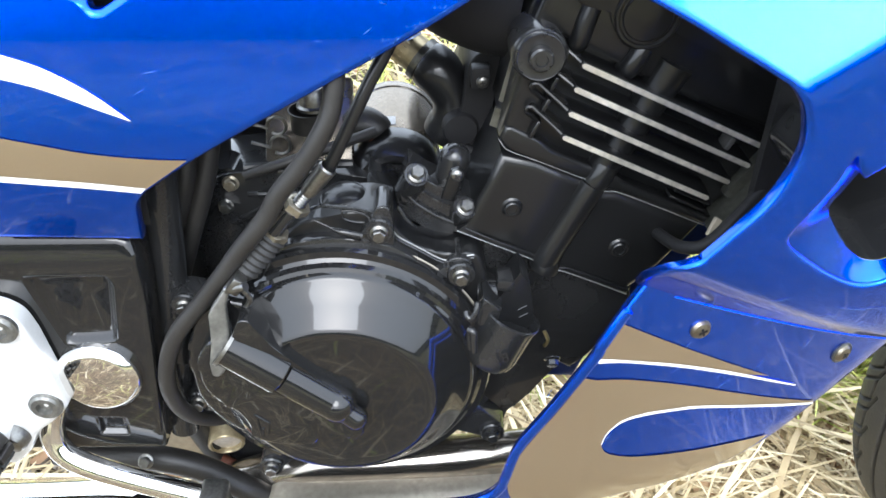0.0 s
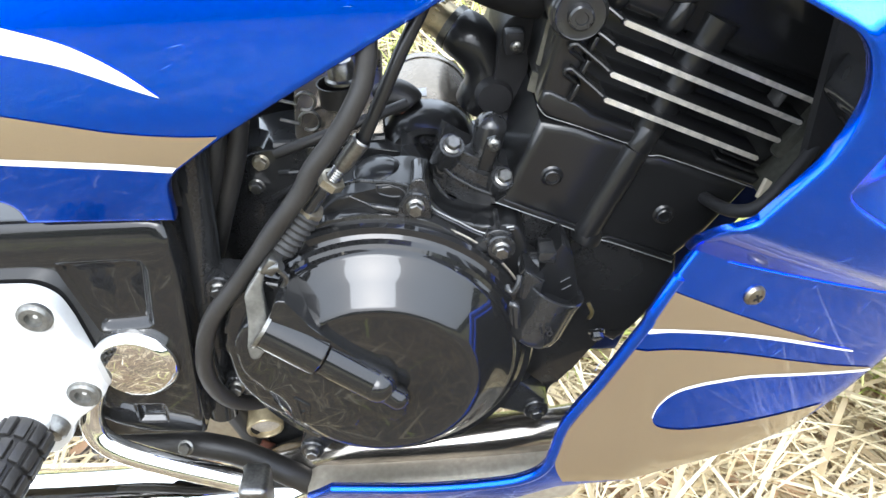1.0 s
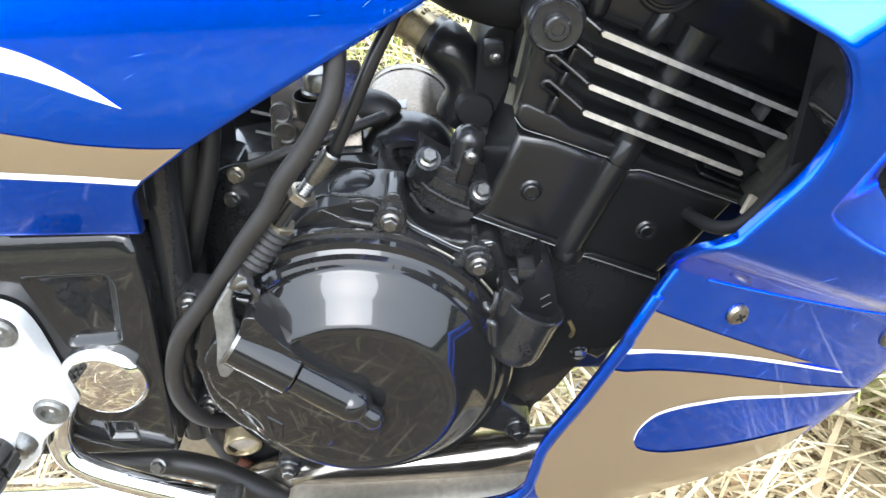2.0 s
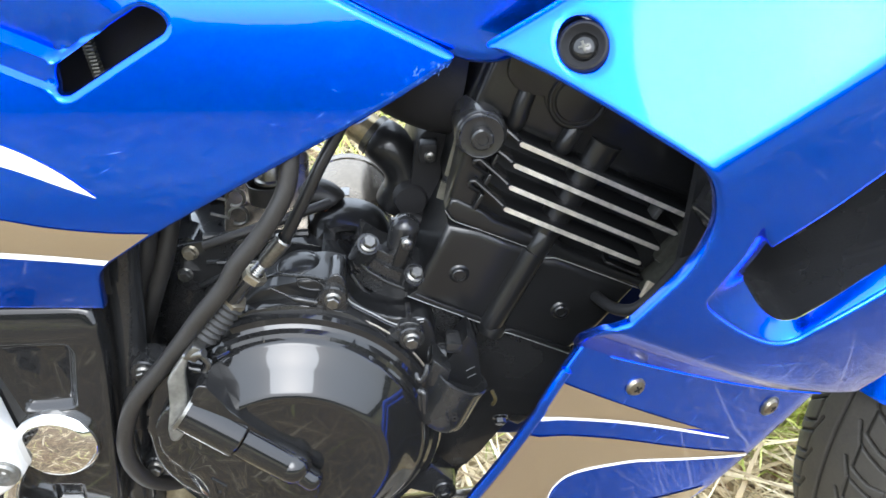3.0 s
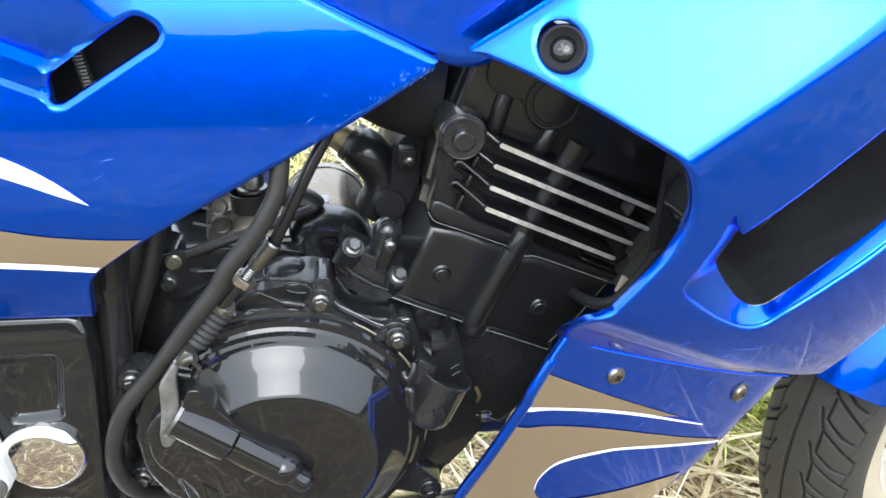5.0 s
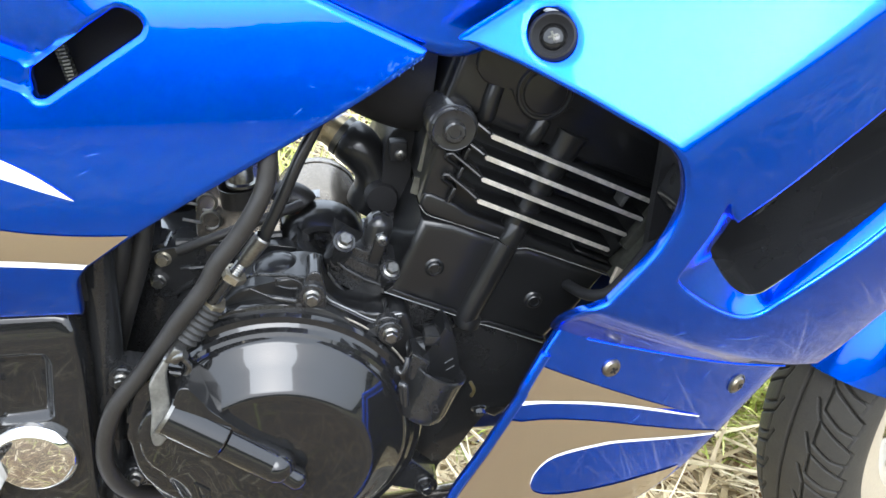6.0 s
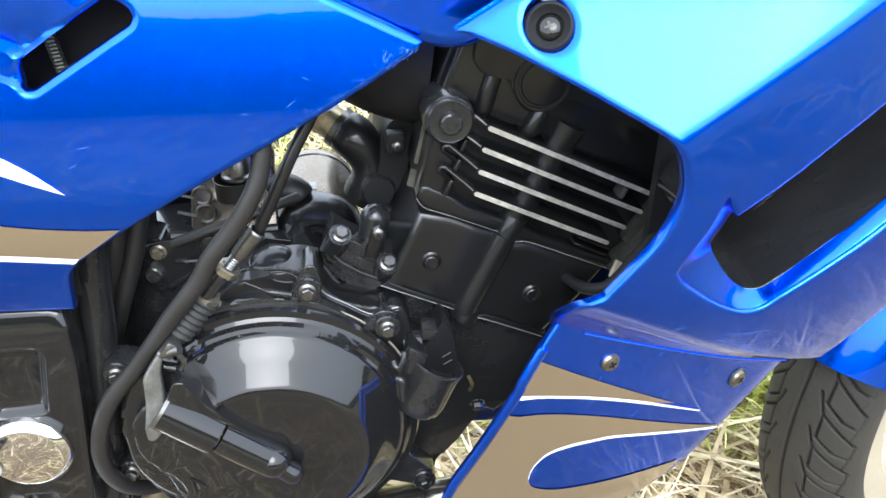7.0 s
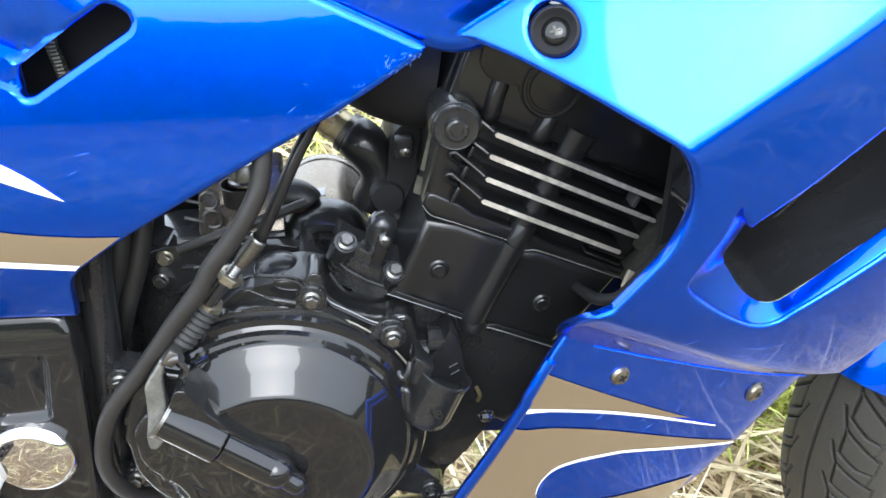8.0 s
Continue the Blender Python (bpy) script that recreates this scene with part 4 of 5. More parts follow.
def hexnut(at, r, h):
    return lathe([(r * 0.6, 0), (r, 0), (r, h * 0.9), (r * 0.9, h), (r * 0.6, h)], at, 6)


part("adjuster_nut", hexnut(n_at @ pose(0, 0, 0.000, 0, 0, 10), 0.0084, 0.0042), ZINC, cable)
part("adjuster_nut", hexnut(n_at @ pose(0, 0, run - 0.003, 0, 0, 25), 0.0078, 0.0048), ZINC, cable)
part("thread", lathe([(0.0032 + (0.0007 if k % 2 else 0), run * 1.5 * k / 44) for k in range(45)], n_at, 16), STEEL, cable, "", 60)
part("adjuster_sleeve", join(*[tube([n_at @ Vector((dx, dy, 0.004)), n_at @ Vector((dx, dy, run - 0.003))], 0.0032, 12) for dx, dy in ((0.0046, 0.0014), (-0.0046, 0.0014), (0.0034, 0.0044), (-0.0034, 0.0044))]), CASE_BLACK, cable)
part("sleeve", lathe([(0, run + 0.010), (0.0042, run + 0.010), (0.0048, run + 0.014), (0.0052, run + 0.030), (0.0044, run + 0.031)], n_at, 20), STEEL, cable)
part("bracket", join(tube([C1 + Vector((-0.004, 0.003, 0.008)), C2 + Vector((-0.010, 0.003, -0.006))], 0.0042, 10), box((0.006, 0.016, 0.004), Matrix.Translation(C2 + Vector((-0.003, 0.006, -0.004))) @ pose(0, 0, 0, 0, 35, 0), 0.001)), CASE_BLACK, cable)

# water pump
CUP_LOW, CUP_TOP = Vector((0.1030, 0.4535, 0.4265)), Vector((0.1195, 0.4560, 0.4640))
PUMP_AT = along(CUP_LOW, CUP_TOP)
CUP = (CUP_TOP - CUP_LOW).length
pump = part("water_pump", join(lathe([(0, 0), (0.0090, 0.0006), (0.0138, 0.0026), (0.0166, 0.0064), (0.0178, 0.0120), (0.0182, CUP - 0.004), (0.0190, CUP - 0.002), (0.0190, CUP - 0.0006), (0.0182, CUP), (0.0168, CUP - 0.0004), (0.0160, CUP - 0.002), (0.0150, CUP - 0.008), (0, CUP - 0.008)], PUMP_AT, 56)), CASE_BLACK, bike, "black cast water pump housing", 28)
part("housing_face", plate(outline([(0.1200, 0.4420), (0.1335, 0.4540)], [(0.1335, 0.4540), (0.1315, 0.4700), (0.1285, 0.4860), (0.1225, 0.4940)], [(0.1225, 0.4940), (0.1130, 0.4790), (0.1030, 0.4650)], [(0.1030, 0.4650), (0.1200, 0.4420)]), 0.4575, 0.480, 0.0016, 3), SATIN_BLACK, pump)
part("cast_bar", join(*[tube([(x, 0.4571, z), (x + 0.0055, 0.4571, z + 0.0035)], 0.0005, 6) for x, z in ((0.1225, 0.4660), (0.1235, 0.4600))]), CASE_BLACK, pump)
part("outlet", join(box((0.0105, 0.016, 0.0080), Matrix.Translation((0.1140, 0.464, 0.4850)) @ pose(0, 0, 0, 0, 6, 0), 0.0010), tube([(0.1000, 0.470, 0.4720), (0.1120, 0.466, 0.4740)], 0.0070, 16)), CASE_BLACK, pump)
part("web", plate([(0.0960, 0.4620), (0.1080, 0.4560), (0.1120, 0.4740), (0.1000, 0.4830)], 0.4480, 0.480, 0.0022, 3), CASE_BLACK, pump)
for line, r in (([(0.0895, 0.4430, 0.4770), (0.0902, 0.4405, 0.4750), (0.0925, 0.4395, 0.4745), (0.0952, 0.4400, 0.4790), (0.0962, 0.4425, 0.4845)], 0.0021), ([(0.0908, 0.4390, 0.4665), (0.0938, 0.4372, 0.4655), (0.0942, 0.4370, 0.4590), (0.0948, 0.4380, 0.4500)], 0.0026), ([(0.0915, 0.4395, 0.4640), (0.0918, 0.4385, 0.4560), (0.0925, 0.4390, 0.4510)], 0.0018)):
    part("hook", tube(spline(line, 5), r, 12), CASE_BLACK, pump)
number = bpy.data.curves.new("casting_number", "FONT")
number.body, number.size, number.extrude, number.align_x = "18", 0.0100, 0.0006, "CENTER"
lettering = bpy.data.objects.new("casting_number", number)
number_mesh = bpy.data.meshes.new_from_object(lettering)
bpy.data.objects.remove(lettering)
number_mesh.materials.append(CASE_BLACK)
part("casting_number", number_mesh, None, pump, "raised casting number", at=pose(0.1120, 0.4352, 0.4425, 84, -16, 4))
fasten("bolt", BOLT_BLACK, 0.1475, 0.459, 0.4235, pump, "", 30, 0, 10)
part("pump_hose_union", join(*[tube(spline([(x, 0.4555, 0.4500), (x + 0.0024, 0.4535, 0.4440), (x + 0.0010, 0.4550, 0.4380)], 5), 0.0013, 8) for x in (0.1400,)]), OLIVE, pump, "tarnished metal union")

# starter mounting on top of the crankcase
RISER = outline([(0.0510, 0.530), (0.0525, 0.5390), (0.0570, 0.5420)], [(0.0570, 0.5420), (0.0640, 0.5345), (0.0720, 0.5285), (0.0835, 0.5225), (0.0900, 0.5190)], [(0.0900, 0.5190), (0.0930, 0.5140), (0.0925, 0.5070)],
                [(0.0925, 0.5070), (0.0880, 0.5045), (0.0825, 0.5050), (0.0730, 0.5100), (0.0640, 0.5170), (0.0560, 0.5230), (0.0510, 0.530)])
SADDLE = outline([(0.0490, 0.530), (0.0500, 0.520), (0.0530, 0.5090), (0.0610, 0.4990), (0.0700, 0.4915), (0.0790, 0.4875), (0.0900, 0.4880), (0.0945, 0.4920)], [(0.0945, 0.4920), (0.0950, 0.5240)], [(0.0950, 0.5240), (0.0700, 0.5380), (0.0560, 0.5480)], [(0.0560, 0.5480), (0.0490, 0.530)])
mounting = part("starter_mount", join(plate(RISER, 0.4868, 0.510, 0.0036, 4), plate(SADDLE, 0.4900, 0.516, 0.0075, 6),
                                      tube([(0.0800, 0.504, 0.528), (0.0825, 0.504, 0.540), (0.0842, 0.505, 0.548)], 0.0094, 24),
                                      lathe([(0.0096 * math.cos(a), 0.0096 * math.sin(a)) for a in np.linspace(-0.6, 1.45, 10)] + [(0, 0.0096)], pose(0.0842, 0.505, 0.5470), 28)), CASE_BLACK, bike, "black cast bracket beside the starter motor", 30)
part("tab", plate([(0.0755, 0.5285), (0.0830, 0.5270), (0.0890, 0.5470), (0.0860, 0.5500), (0.0812, 0.5485)], 0.4868, 0.4890, 0.0006), SATIN_BLACK, mounting)
for drop, r in ((0.0, 0.0005), (0.0022, 0.0007)):
    part("seam", tube(spline([(x, 0.4670, z - drop) for x, z in ((0.0450, 0.5235), (0.0485, 0.5165), (0.0540, 0.5120), (0.0630, 0.5062), (0.0730, 0.4995), (0.0800, 0.4970), (0.0865, 0.4980), (0.0905, 0.5005), (0.0950, 0.5012))], 4), r, 6), CASE_BLACK if drop else GASKET, mounting)
UPWARD = Vector((0.22, -0.62, 0.75)).normalized()
for top, low, spin in (((0.0610, 0.4830, 0.5480), (0.0535, 0.4990, 0.5230), 20), ((0.0900, 0.4830, 0.5250), (0.0850, 0.4990, 0.5060), 5)):
    top = Vector(top)
    part("post", join(tube([top - UPWARD * 0.0005, top - UPWARD * 0.006, Vector(low)], lambda t: 0.0072 + 0.0010 * t, 26)), CASE_BLACK, mounting)
    part("bolt", BOLT_STEEL, None, mounting, at=along(top, top + UPWARD) @ pose(0, 0, 0, 0, 0, spin))
part("bead", tube(spline([(0.0540, 0.4865, 0.5360), (0.0590, 0.4855, 0.5280), (0.0665, 0.4852, 0.5222), (0.0740, 0.4852, 0.5172), (0.0830, 0.4858, 0.5125)], 5), 0.0016, 10), CASE_BLACK, mounting)
part("bead", tube(spline([(0.0490, 0.4890, 0.5230), (0.0570, 0.4872, 0.5100), (0.0650, 0.4868, 0.5025), (0.0720, 0.4868, 0.4940), (0.0790, 0.4868, 0.4905), (0.0880, 0.4870, 0.4905), (0.0940, 0.4880, 0.4955)], 5), 0.0019, 10), CASE_BLACK, mounting)
cross_fasten(SCREW_SMALL, 0.0848, 0.4850, 0.5455, mounting, 0.0040, 0, 0, 30, 0.8)

# starter motor
STARTER = along((0.0455, 0.553, 0.5045), (0.0435, 0.640, 0.5110))
motor_up = STARTER.to_3x3().inverted() @ Vector((0, 0, 1))
PLATE_TURN = [math.degrees(math.atan2(motor_up.y, motor_up.x)) - 90 + d for d in (-12, -6, 0)]
starter = part("starter_motor", lathe([(0, 0), (0.0310, 0), (0.0325, 0.003), (0.0325, 0.072), (0.0333, 0.073), (0.0333, 0.080), (0.0315, 0.0830), (0.022, 0.0840), (0, 0.0840)], STARTER, 48), WARM_METAL, bike, "warm grey cylindrical starter motor with black end cover")
part("end_cover", join(lathe([(0, -0.006), (0.017, -0.006), (0.0185, -0.005), (0.0190, -0.009), (0.0225, -0.0125), (0.0265, -0.0115), (0.0300, -0.0070), (0.0325, 0.000), (0.0330, 0.014), (0.0318, 0.016)], STARTER, 48)), SATIN_BLACK, starter)
part("rating_plate", join(*[box((0.0036, 0.0008, 0.011), STARTER @ pose(0, 0, 0.023) @ Matrix.Rotation(radians(a), 4, "Z") @ pose(0, 0.0327, 0), 0.0002) for a in PLATE_TURN]), GASKET, starter, "small bare metal plate")
part("nose", lathe([(0.0140, -0.004), (0.0140, 0.008), (0.0128, 0.010), (0.0105, 0.0095), (0.0095, 0.006), (0, 0.006)], along((0.0455, 0.548, 0.509), (0.0460, 0.50, 0.505)), 32), CASE_BLACK, starter)
part("terminal_wire", tube(spline([(0.049, 0.528, 0.490), (0.055, 0.524, 0.500), (0.058, 0.530, 0.508)], 4), 0.0058, 12), RUST, starter, "copper brown terminal")
boot = part("terminal_boot", tube(spline([(-0.006, 0.580, 0.530), (0.006, 0.573, 0.5360), (0.016, 0.568, 0.5405), (0.026, 0.5645, 0.5410), (0.0335, 0.563, 0.5375), (0.0355, 0.5625, 0.5355)], 4), lambda t: 0.0085 + 0.0035 * math.sin(min(1, t) * 2.7), 20), RUBBER, starter, "black rubber boot")
part("rim", lathe([(0.0060, 0), (0.0072, 0.0004), (0.0072, 0.0016), (0.0060, 0.002)], along((0.0335, 0.5632, 0.5365), (0.0420, 0.5600, 0.5280)) @ Matrix.Scale(1.45, 4), 24), RUST, boot, "dull red rim")

# water elbow, carburettor and air box
elbow = part("intake_elbow", tube(spline([(0.068, 0.5750, 0.580), (0.077, 0.570, 0.574), (0.085, 0.567, 0.560), (0.086, 0.566, 0.545), (0.080, 0.568, 0.531)], 6), lambda t: 0.0150 + 0.0012 * math.sin(9 * t), 28), SATIN_BLACK, bike, "black rubber intake elbow with steel clamp")
part("clamp", lathe([(0.0128, 0), (0.0150, 0.0005), (0.0150, 0.005), (0.0128, 0.0055)], along((0.0635, 0.5775, 0.5830), (0.077, 0.570, 0.574)), 32), STEEL, elbow)
part("manifold", join(tube(spline([(0.040, 0.588, 0.603), (0.050, 0.583, 0.592), (0.066, 0.576, 0.581)], 5), 0.0122, 28), lathe([(0.0122, 0), (0.0140, 0.001), (0.0140, 0.004), (0.0122, 0.005)], along((0.048, 0.584, 0.594), (0.066, 0.576, 0.581)), 28)), BRASS, elbow, "brass-coloured intake stub")
part("knurl", join(*[box((0.0012, 0.0012, 0.0026), along((0.0560, 0.5805, 0.5880), (0.066, 0.576, 0.581)) @ pose(0.0124 * math.cos(k * 0.30), 0.0124 * math.sin(k * 0.30), 0), 0) for k in range(21)]), BRASS, elbow)
carb = part("carburettor", join(plate(outline([(0.084, 0.530), (0.090, 0.560), (0.096, 0.592), (0.114, 0.600)], [(0.114, 0.600), (0.110, 0.560), (0.102, 0.520)], [(0.102, 0.520), (0.090, 0.522), (0.084, 0.530)]), 0.548, 0.62, 0.006, 3),
                                lathe([(0.0125, -0.02), (0.0125, 0.003), (0.0105, 0.007), (0, 0.008)], out_at(0.090, 0.552, 0.545, 0), 28), tube(spline([(0.084, 0.553, 0.543), (0.090, 0.548, 0.532), (0.102, 0.545, 0.528)], 4), 0.005, 10),
                                box((0.012, 0.012, 0.014), Matrix.Translation((0.101, 0.540, 0.585)), 0.002)), PLASTIC, bike, "black carburettor body")
cross_fasten(SCREW_SMALL, 0.102, 0.5335, 0.5835, carb, 0.0040, 0, 0, 10, 0.7)
air_box = part("air_box", join(tube(spline([(0.050, 0.545, 0.672), (0.085, 0.535, 0.650), (0.105, 0.535, 0.640), (0.118, 0.535, 0.637)], 6), 0.036, 32), box((0.22, 0.10, 0.06), Matrix.Translation((0.0, 0.56, 0.745)) @ pose(0, 0, 0, 0, 20, 0), 0.012)), PLASTIC, bike, "black plastic air box")
part("joint_clip", box((0.010, 0.010, 0.020), Matrix.Translation((0.056, 0.545, 0.628)), 0.002), PLASTIC, air_box)

# coolant cap, spring clips and grey housing behind the hoses
housing = part("grey_housing", join(box((0.058, 0.010, 0.066), Matrix.Translation((-0.0100, 0.561, 0.541)) @ pose(0, 0, 0, -38, 0, 0), 0.003), plate([(-0.034, 0.500), (0.012, 0.500), (0.012, 0.520), (-0.034, 0.520)], 0.560, 0.60, 0.003)), WARM_METAL, bike, "warm grey cast housing behind the hoses")
cap = part("breather_cap", lathe([(0.012, -0.014), (0.0125, 0.000), (0.0135, 0.000)], pose(-0.008, 0.548, 0.560), 28), RUBBER, housing)
part("cap_nut", lathe([(0.0105, 0), (0.0105, 0.002), (0.0085, 0.003), (0.0085, 0.012), (0.007, 0.014), (0, 0.014)], pose(-0.005, 0.548, 0.561), 20), STEEL, housing)
for x, z, r in ((-0.028, 0.552, 0.0060), (-0.027, 0.5385, 0.0065)):
    part("spring_clip", tube([(x + r * math.cos(a), 0.540, z + r * math.sin(a)) for a in np.linspace(-2.2, 3.4, 26)] + [(x - r - 0.012, 0.540, z + 0.002)], 0.0011, 8), STEEL, housing)
part("flange_strip", plate([(-0.06, 0.5025), (0.03, 0.5025), (0.03, 0.5065), (-0.06, 0.5065)], 0.558, 0.58, 0.001), CASE_BLACK, housing)


# hoses and frame tubes
HOSE = [(0.030, 0.470, 0.690), (0.0235, 0.448, 0.640), (0.0195, 0.441, 0.611), (0.011, 0.438, 0.593), (0.000, 0.438, 0.577), (-0.012, 0.438, 0.562), (-0.020, 0.438, 0.548), (-0.038, 0.438, 0.525), (-0.048, 0.438, 0.511), (-0.064, 0.438, 0.490), (-0.081, 0.438, 0.469), (-0.090, 0.439, 0.450), (-0.0960, 0.441, 0.428), (-0.0965, 0.444, 0.408), (-0.0920, 0.450, 0.388), (-0.083, 0.462, 0.370), (-0.07, 0.48, 0.354)]
def hose(name, pts, r, mat, label):
    return part(name, tube(spline(pts, 8), r, 18), mat, bike, label)


hose("coolant_hose", HOSE, 0.0053, RUBBER, "thick black rubber hose")
hose("drain_hose", [(-0.070, 0.500, 0.585), (-0.0775, 0.491, 0.540), (-0.096, 0.490, 0.488), (-0.111, 0.490, 0.424), (-0.118, 0.490, 0.36)], 0.0070, RUBBER, "black rubber hose hanging beside the engine")
hose("overflow_hose", [(-0.056, 0.505, 0.585), (-0.0655, 0.495, 0.540), (-0.082, 0.492, 0.496), (-0.097, 0.495, 0.452), (-0.102, 0.50, 0.40)], 0.0062, RUBBER, "black rubber hose hanging beside the engine")
hose("breather_hose", [(-0.048, 0.520, 0.527), (-0.020, 0.520, 0.537), (0.010, 0.530, 0.543), (0.034, 0.545, 0.545)], 0.0034, RUBBER, "thin black rubber hose")
hose("lower_tube", [(-0.20, 0.47, 0.330), (-0.170, 0.468, 0.329), (-0.134, 0.466, 0.327), (-0.099, 0.466, 0.314), (-0.066, 0.466, 0.288), (-0.030, 0.468, 0.258), (0.02, 0.47, 0.235)], 0.0095, RUBBER, "black steel tube below the engine")

# swing arm pivot plate with chrome cap
PLATE = outline([(-0.30, 0.532), (-0.108, 0.530)], [(-0.108, 0.530), (-0.1005, 0.527), (-0.0975, 0.518)], [(-0.0975, 0.518), (-0.0975, 0.488), (-0.1035, 0.426), (-0.1105, 0.360)], [(-0.1105, 0.360), (-0.30, 0.362)])


POCKET = outline([(-0.1620, 0.5060), (-0.122, 0.5065), (-0.1150, 0.5020), (-0.1135, 0.4965)], [(-0.1135, 0.4965), (-0.1195, 0.4600)], [(-0.1195, 0.4600), (-0.1240, 0.4545), (-0.1500, 0.4530), (-0.1540, 0.4570)], [(-0.1540, 0.4570), (-0.1645, 0.5000), (-0.1620, 0.5060)])
DENT = outline([(-0.1490, 0.3915), (-0.1320, 0.3905)], [(-0.1320, 0.3905), (-0.1300, 0.3880), (-0.1310, 0.3750), (-0.1330, 0.3730)], [(-0.1330, 0.3730), (-0.1490, 0.3735)], [(-0.1490, 0.3735), (-0.1510, 0.3755), (-0.1505, 0.3895), (-0.1490, 0.3915)])


def plate_y(x, z):
    """The face of the plate, with its softly pressed pockets."""
    y = 0.4450 + 0.35 * soft(z - 0.516, 0.0015)
    for loop, deep, wall in ((POCKET, 0.0058, 0.0062), (DENT, 0.0036, 0.0050)):
        px, pz = np.array([x]), np.array([z])
        if inside(px, pz, loop)[0]:
            t = min(1.0, float(gap_to(px, pz, loop)[0]) / wall)
            y += deep * t * t * (3 - 2 * t)
    return y


press = []
for loop, wall in ((POCKET, 0.0062), (DENT, 0.0050)):
    ring = dense([Vector(q) for q in loop], 0.0011)
    turn = sum(a.x * b.y - b.x * a.y for a, b in zip(ring, ring[1:] + ring[:1]))
    for k, q in enumerate(ring):
        t = (ring[(k + 2) % len(ring)] - ring[k - 2]).normalized()
        inward = Vector((-t.y, t.x)) * (1 if turn > 0 else -1)
        press += [tuple(q + inward * wall * f) for f in (-0.06, 0.0, 0.15, 0.3, 0.45, 0.6, 0.75, 0.9, 1.02)]
pivot_plate = part("pivot_plate", sheet(PLATE, plate_y, 0.06, 0.008, 0.0035, [], 0.0, press), GLOSS_BLACK, bike, "gloss black frame plate with pressed pocket", 30)
cap = part("chrome_cap", lathe([(0.0258, -0.006), (0.0258, 0.0036), (0.0250, 0.0052), (0.0218, 0.0080), (0.0211, 0.0083), (0.0204, 0.0084), (0.0150, 0.0091), (0.0080, 0.0096), (0, 0.0098)], out_at(-0.1378, 0.4450, 0.4290), 64), CHROME, pivot_plate, "round mirror chrome pivot cap", 25)
hose("frame_tube", [(-0.075, 0.475, 0.61), (-0.084, 0.474, 0.560), (-0.090, 0.474, 0.500), (-0.0985, 0.474, 0.43), (-0.106, 0.474, 0.35)], 0.0105, CASE_BLACK, "black frame tube")

part("frame_gusset", plate(outline([(-0.150, 0.60), (-0.060, 0.60)], [(-0.060, 0.60), (-0.066, 0.52), (-0.080, 0.44), (-0.100, 0.34)], [(-0.100, 0.34), (-0.150, 0.34)]), 0.560, 0.566, 0.001), PLASTIC, bike, "black frame gusset plate")

part("frame_gusset", plate([(-0.078, 0.480), (-0.034, 0.480), (-0.026, 0.610), (-0.078, 0.610)], 0.600, 0.604, 0.001), PLASTIC, bike, "black frame gusset plate")

# footpeg bracket
BRACKET = outline([(-0.30, 0.497), (-0.190, 0.4965)], [(-0.190, 0.4965), (-0.176, 0.495), (-0.1655, 0.487), (-0.1610, 0.472)], [(-0.1610, 0.472), (-0.1555, 0.424), (-0.1575, 0.414), (-0.167, 0.404)], [(-0.167, 0.404), (-0.180, 0.393), (-0.188, 0.378), (-0.200, 0.366)], [(-0.200, 0.366), (-0.24, 0.375), (-0.30, 0.40)])
BRACKET = [p + Vector((-0.0022, -0.0020)) for p in BRACKET]


def ledge(x, z):
    a = min(-0.176 - x + 0.5 * (z - 0.45), 0.472 - z, z - 0.405)
    return 0.4295 + 0.0025 * min(1, max(0, a / 0.004))


bracket = part("footpeg_bracket", sheet(BRACKET, ledge, 0.010, 0.0045, 0.0035), ALUMINIUM, bike, "silver cast aluminium footpeg bracket")


def socket_bolt(r):
    return lathe([(r * 1.15, -0.002), (r * 1.15, 0.0005), (r * 1.05, 0.0009), (r, r * 0.20), (r * 0.90, r * 0.28), (r * 0.56, r * 0.28), (r * 0.5, -r * 0.1), (0, -r * 0.12)], Matrix(), 24)


SOCKET = stock("socket_bolt", socket_bolt(0.0088), GALVANISED)
for x, z in ((-0.1775, 0.4805), (-0.1685, 0.4185)):
    fasten("socket_bolt", SOCKET, x, 0.4285, z, bracket, "round steel socket bolt")
part("pivot_plug", lathe([(0.010, -0.002), (0.010, 0.004), (0.008, 0.007), (0, 0.008)], out_at(-0.1955, 0.4295, 0.392, 10, -10), 24), STEEL, bracket)

# footpeg
peg_a, peg_b = Vector((-0.2035, 0.424, 0.400)), Vector((-0.2180, 0.330, 0.392))
peg = part("footpeg", tube([peg_a + Vector((0, 0.012, 0)), peg_a, peg_b], 0.0105, 20), ALUMINIUM, bike, "footpeg with grooved black rubber")
rubber = part("peg_rubber", lathe([(0, 0.004), (0.0125, 0.004), (0.0140, 0.006), (0.0140, 0.092), (0.012, 0.096), (0, 0.096)], along(peg_a, peg_b), 28), RUBBER, peg)
BLOCK = stock("rubber_block", box((0.0062, 0.0050, 0.0128), Matrix(), 0.0009), RUBBER)
for ring in range(6):
    for k in range(11):
        a = 2 * math.pi * (k + 0.5 * (ring % 2)) / 11
        part("rubber_block", BLOCK, None, rubber, at=along(peg_a, peg_b) @ pose(0.0143 * math.cos(a), 0.0143 * math.sin(a), 0.0130 + ring * 0.0152, 0, 0, math.degrees(a) + 90))

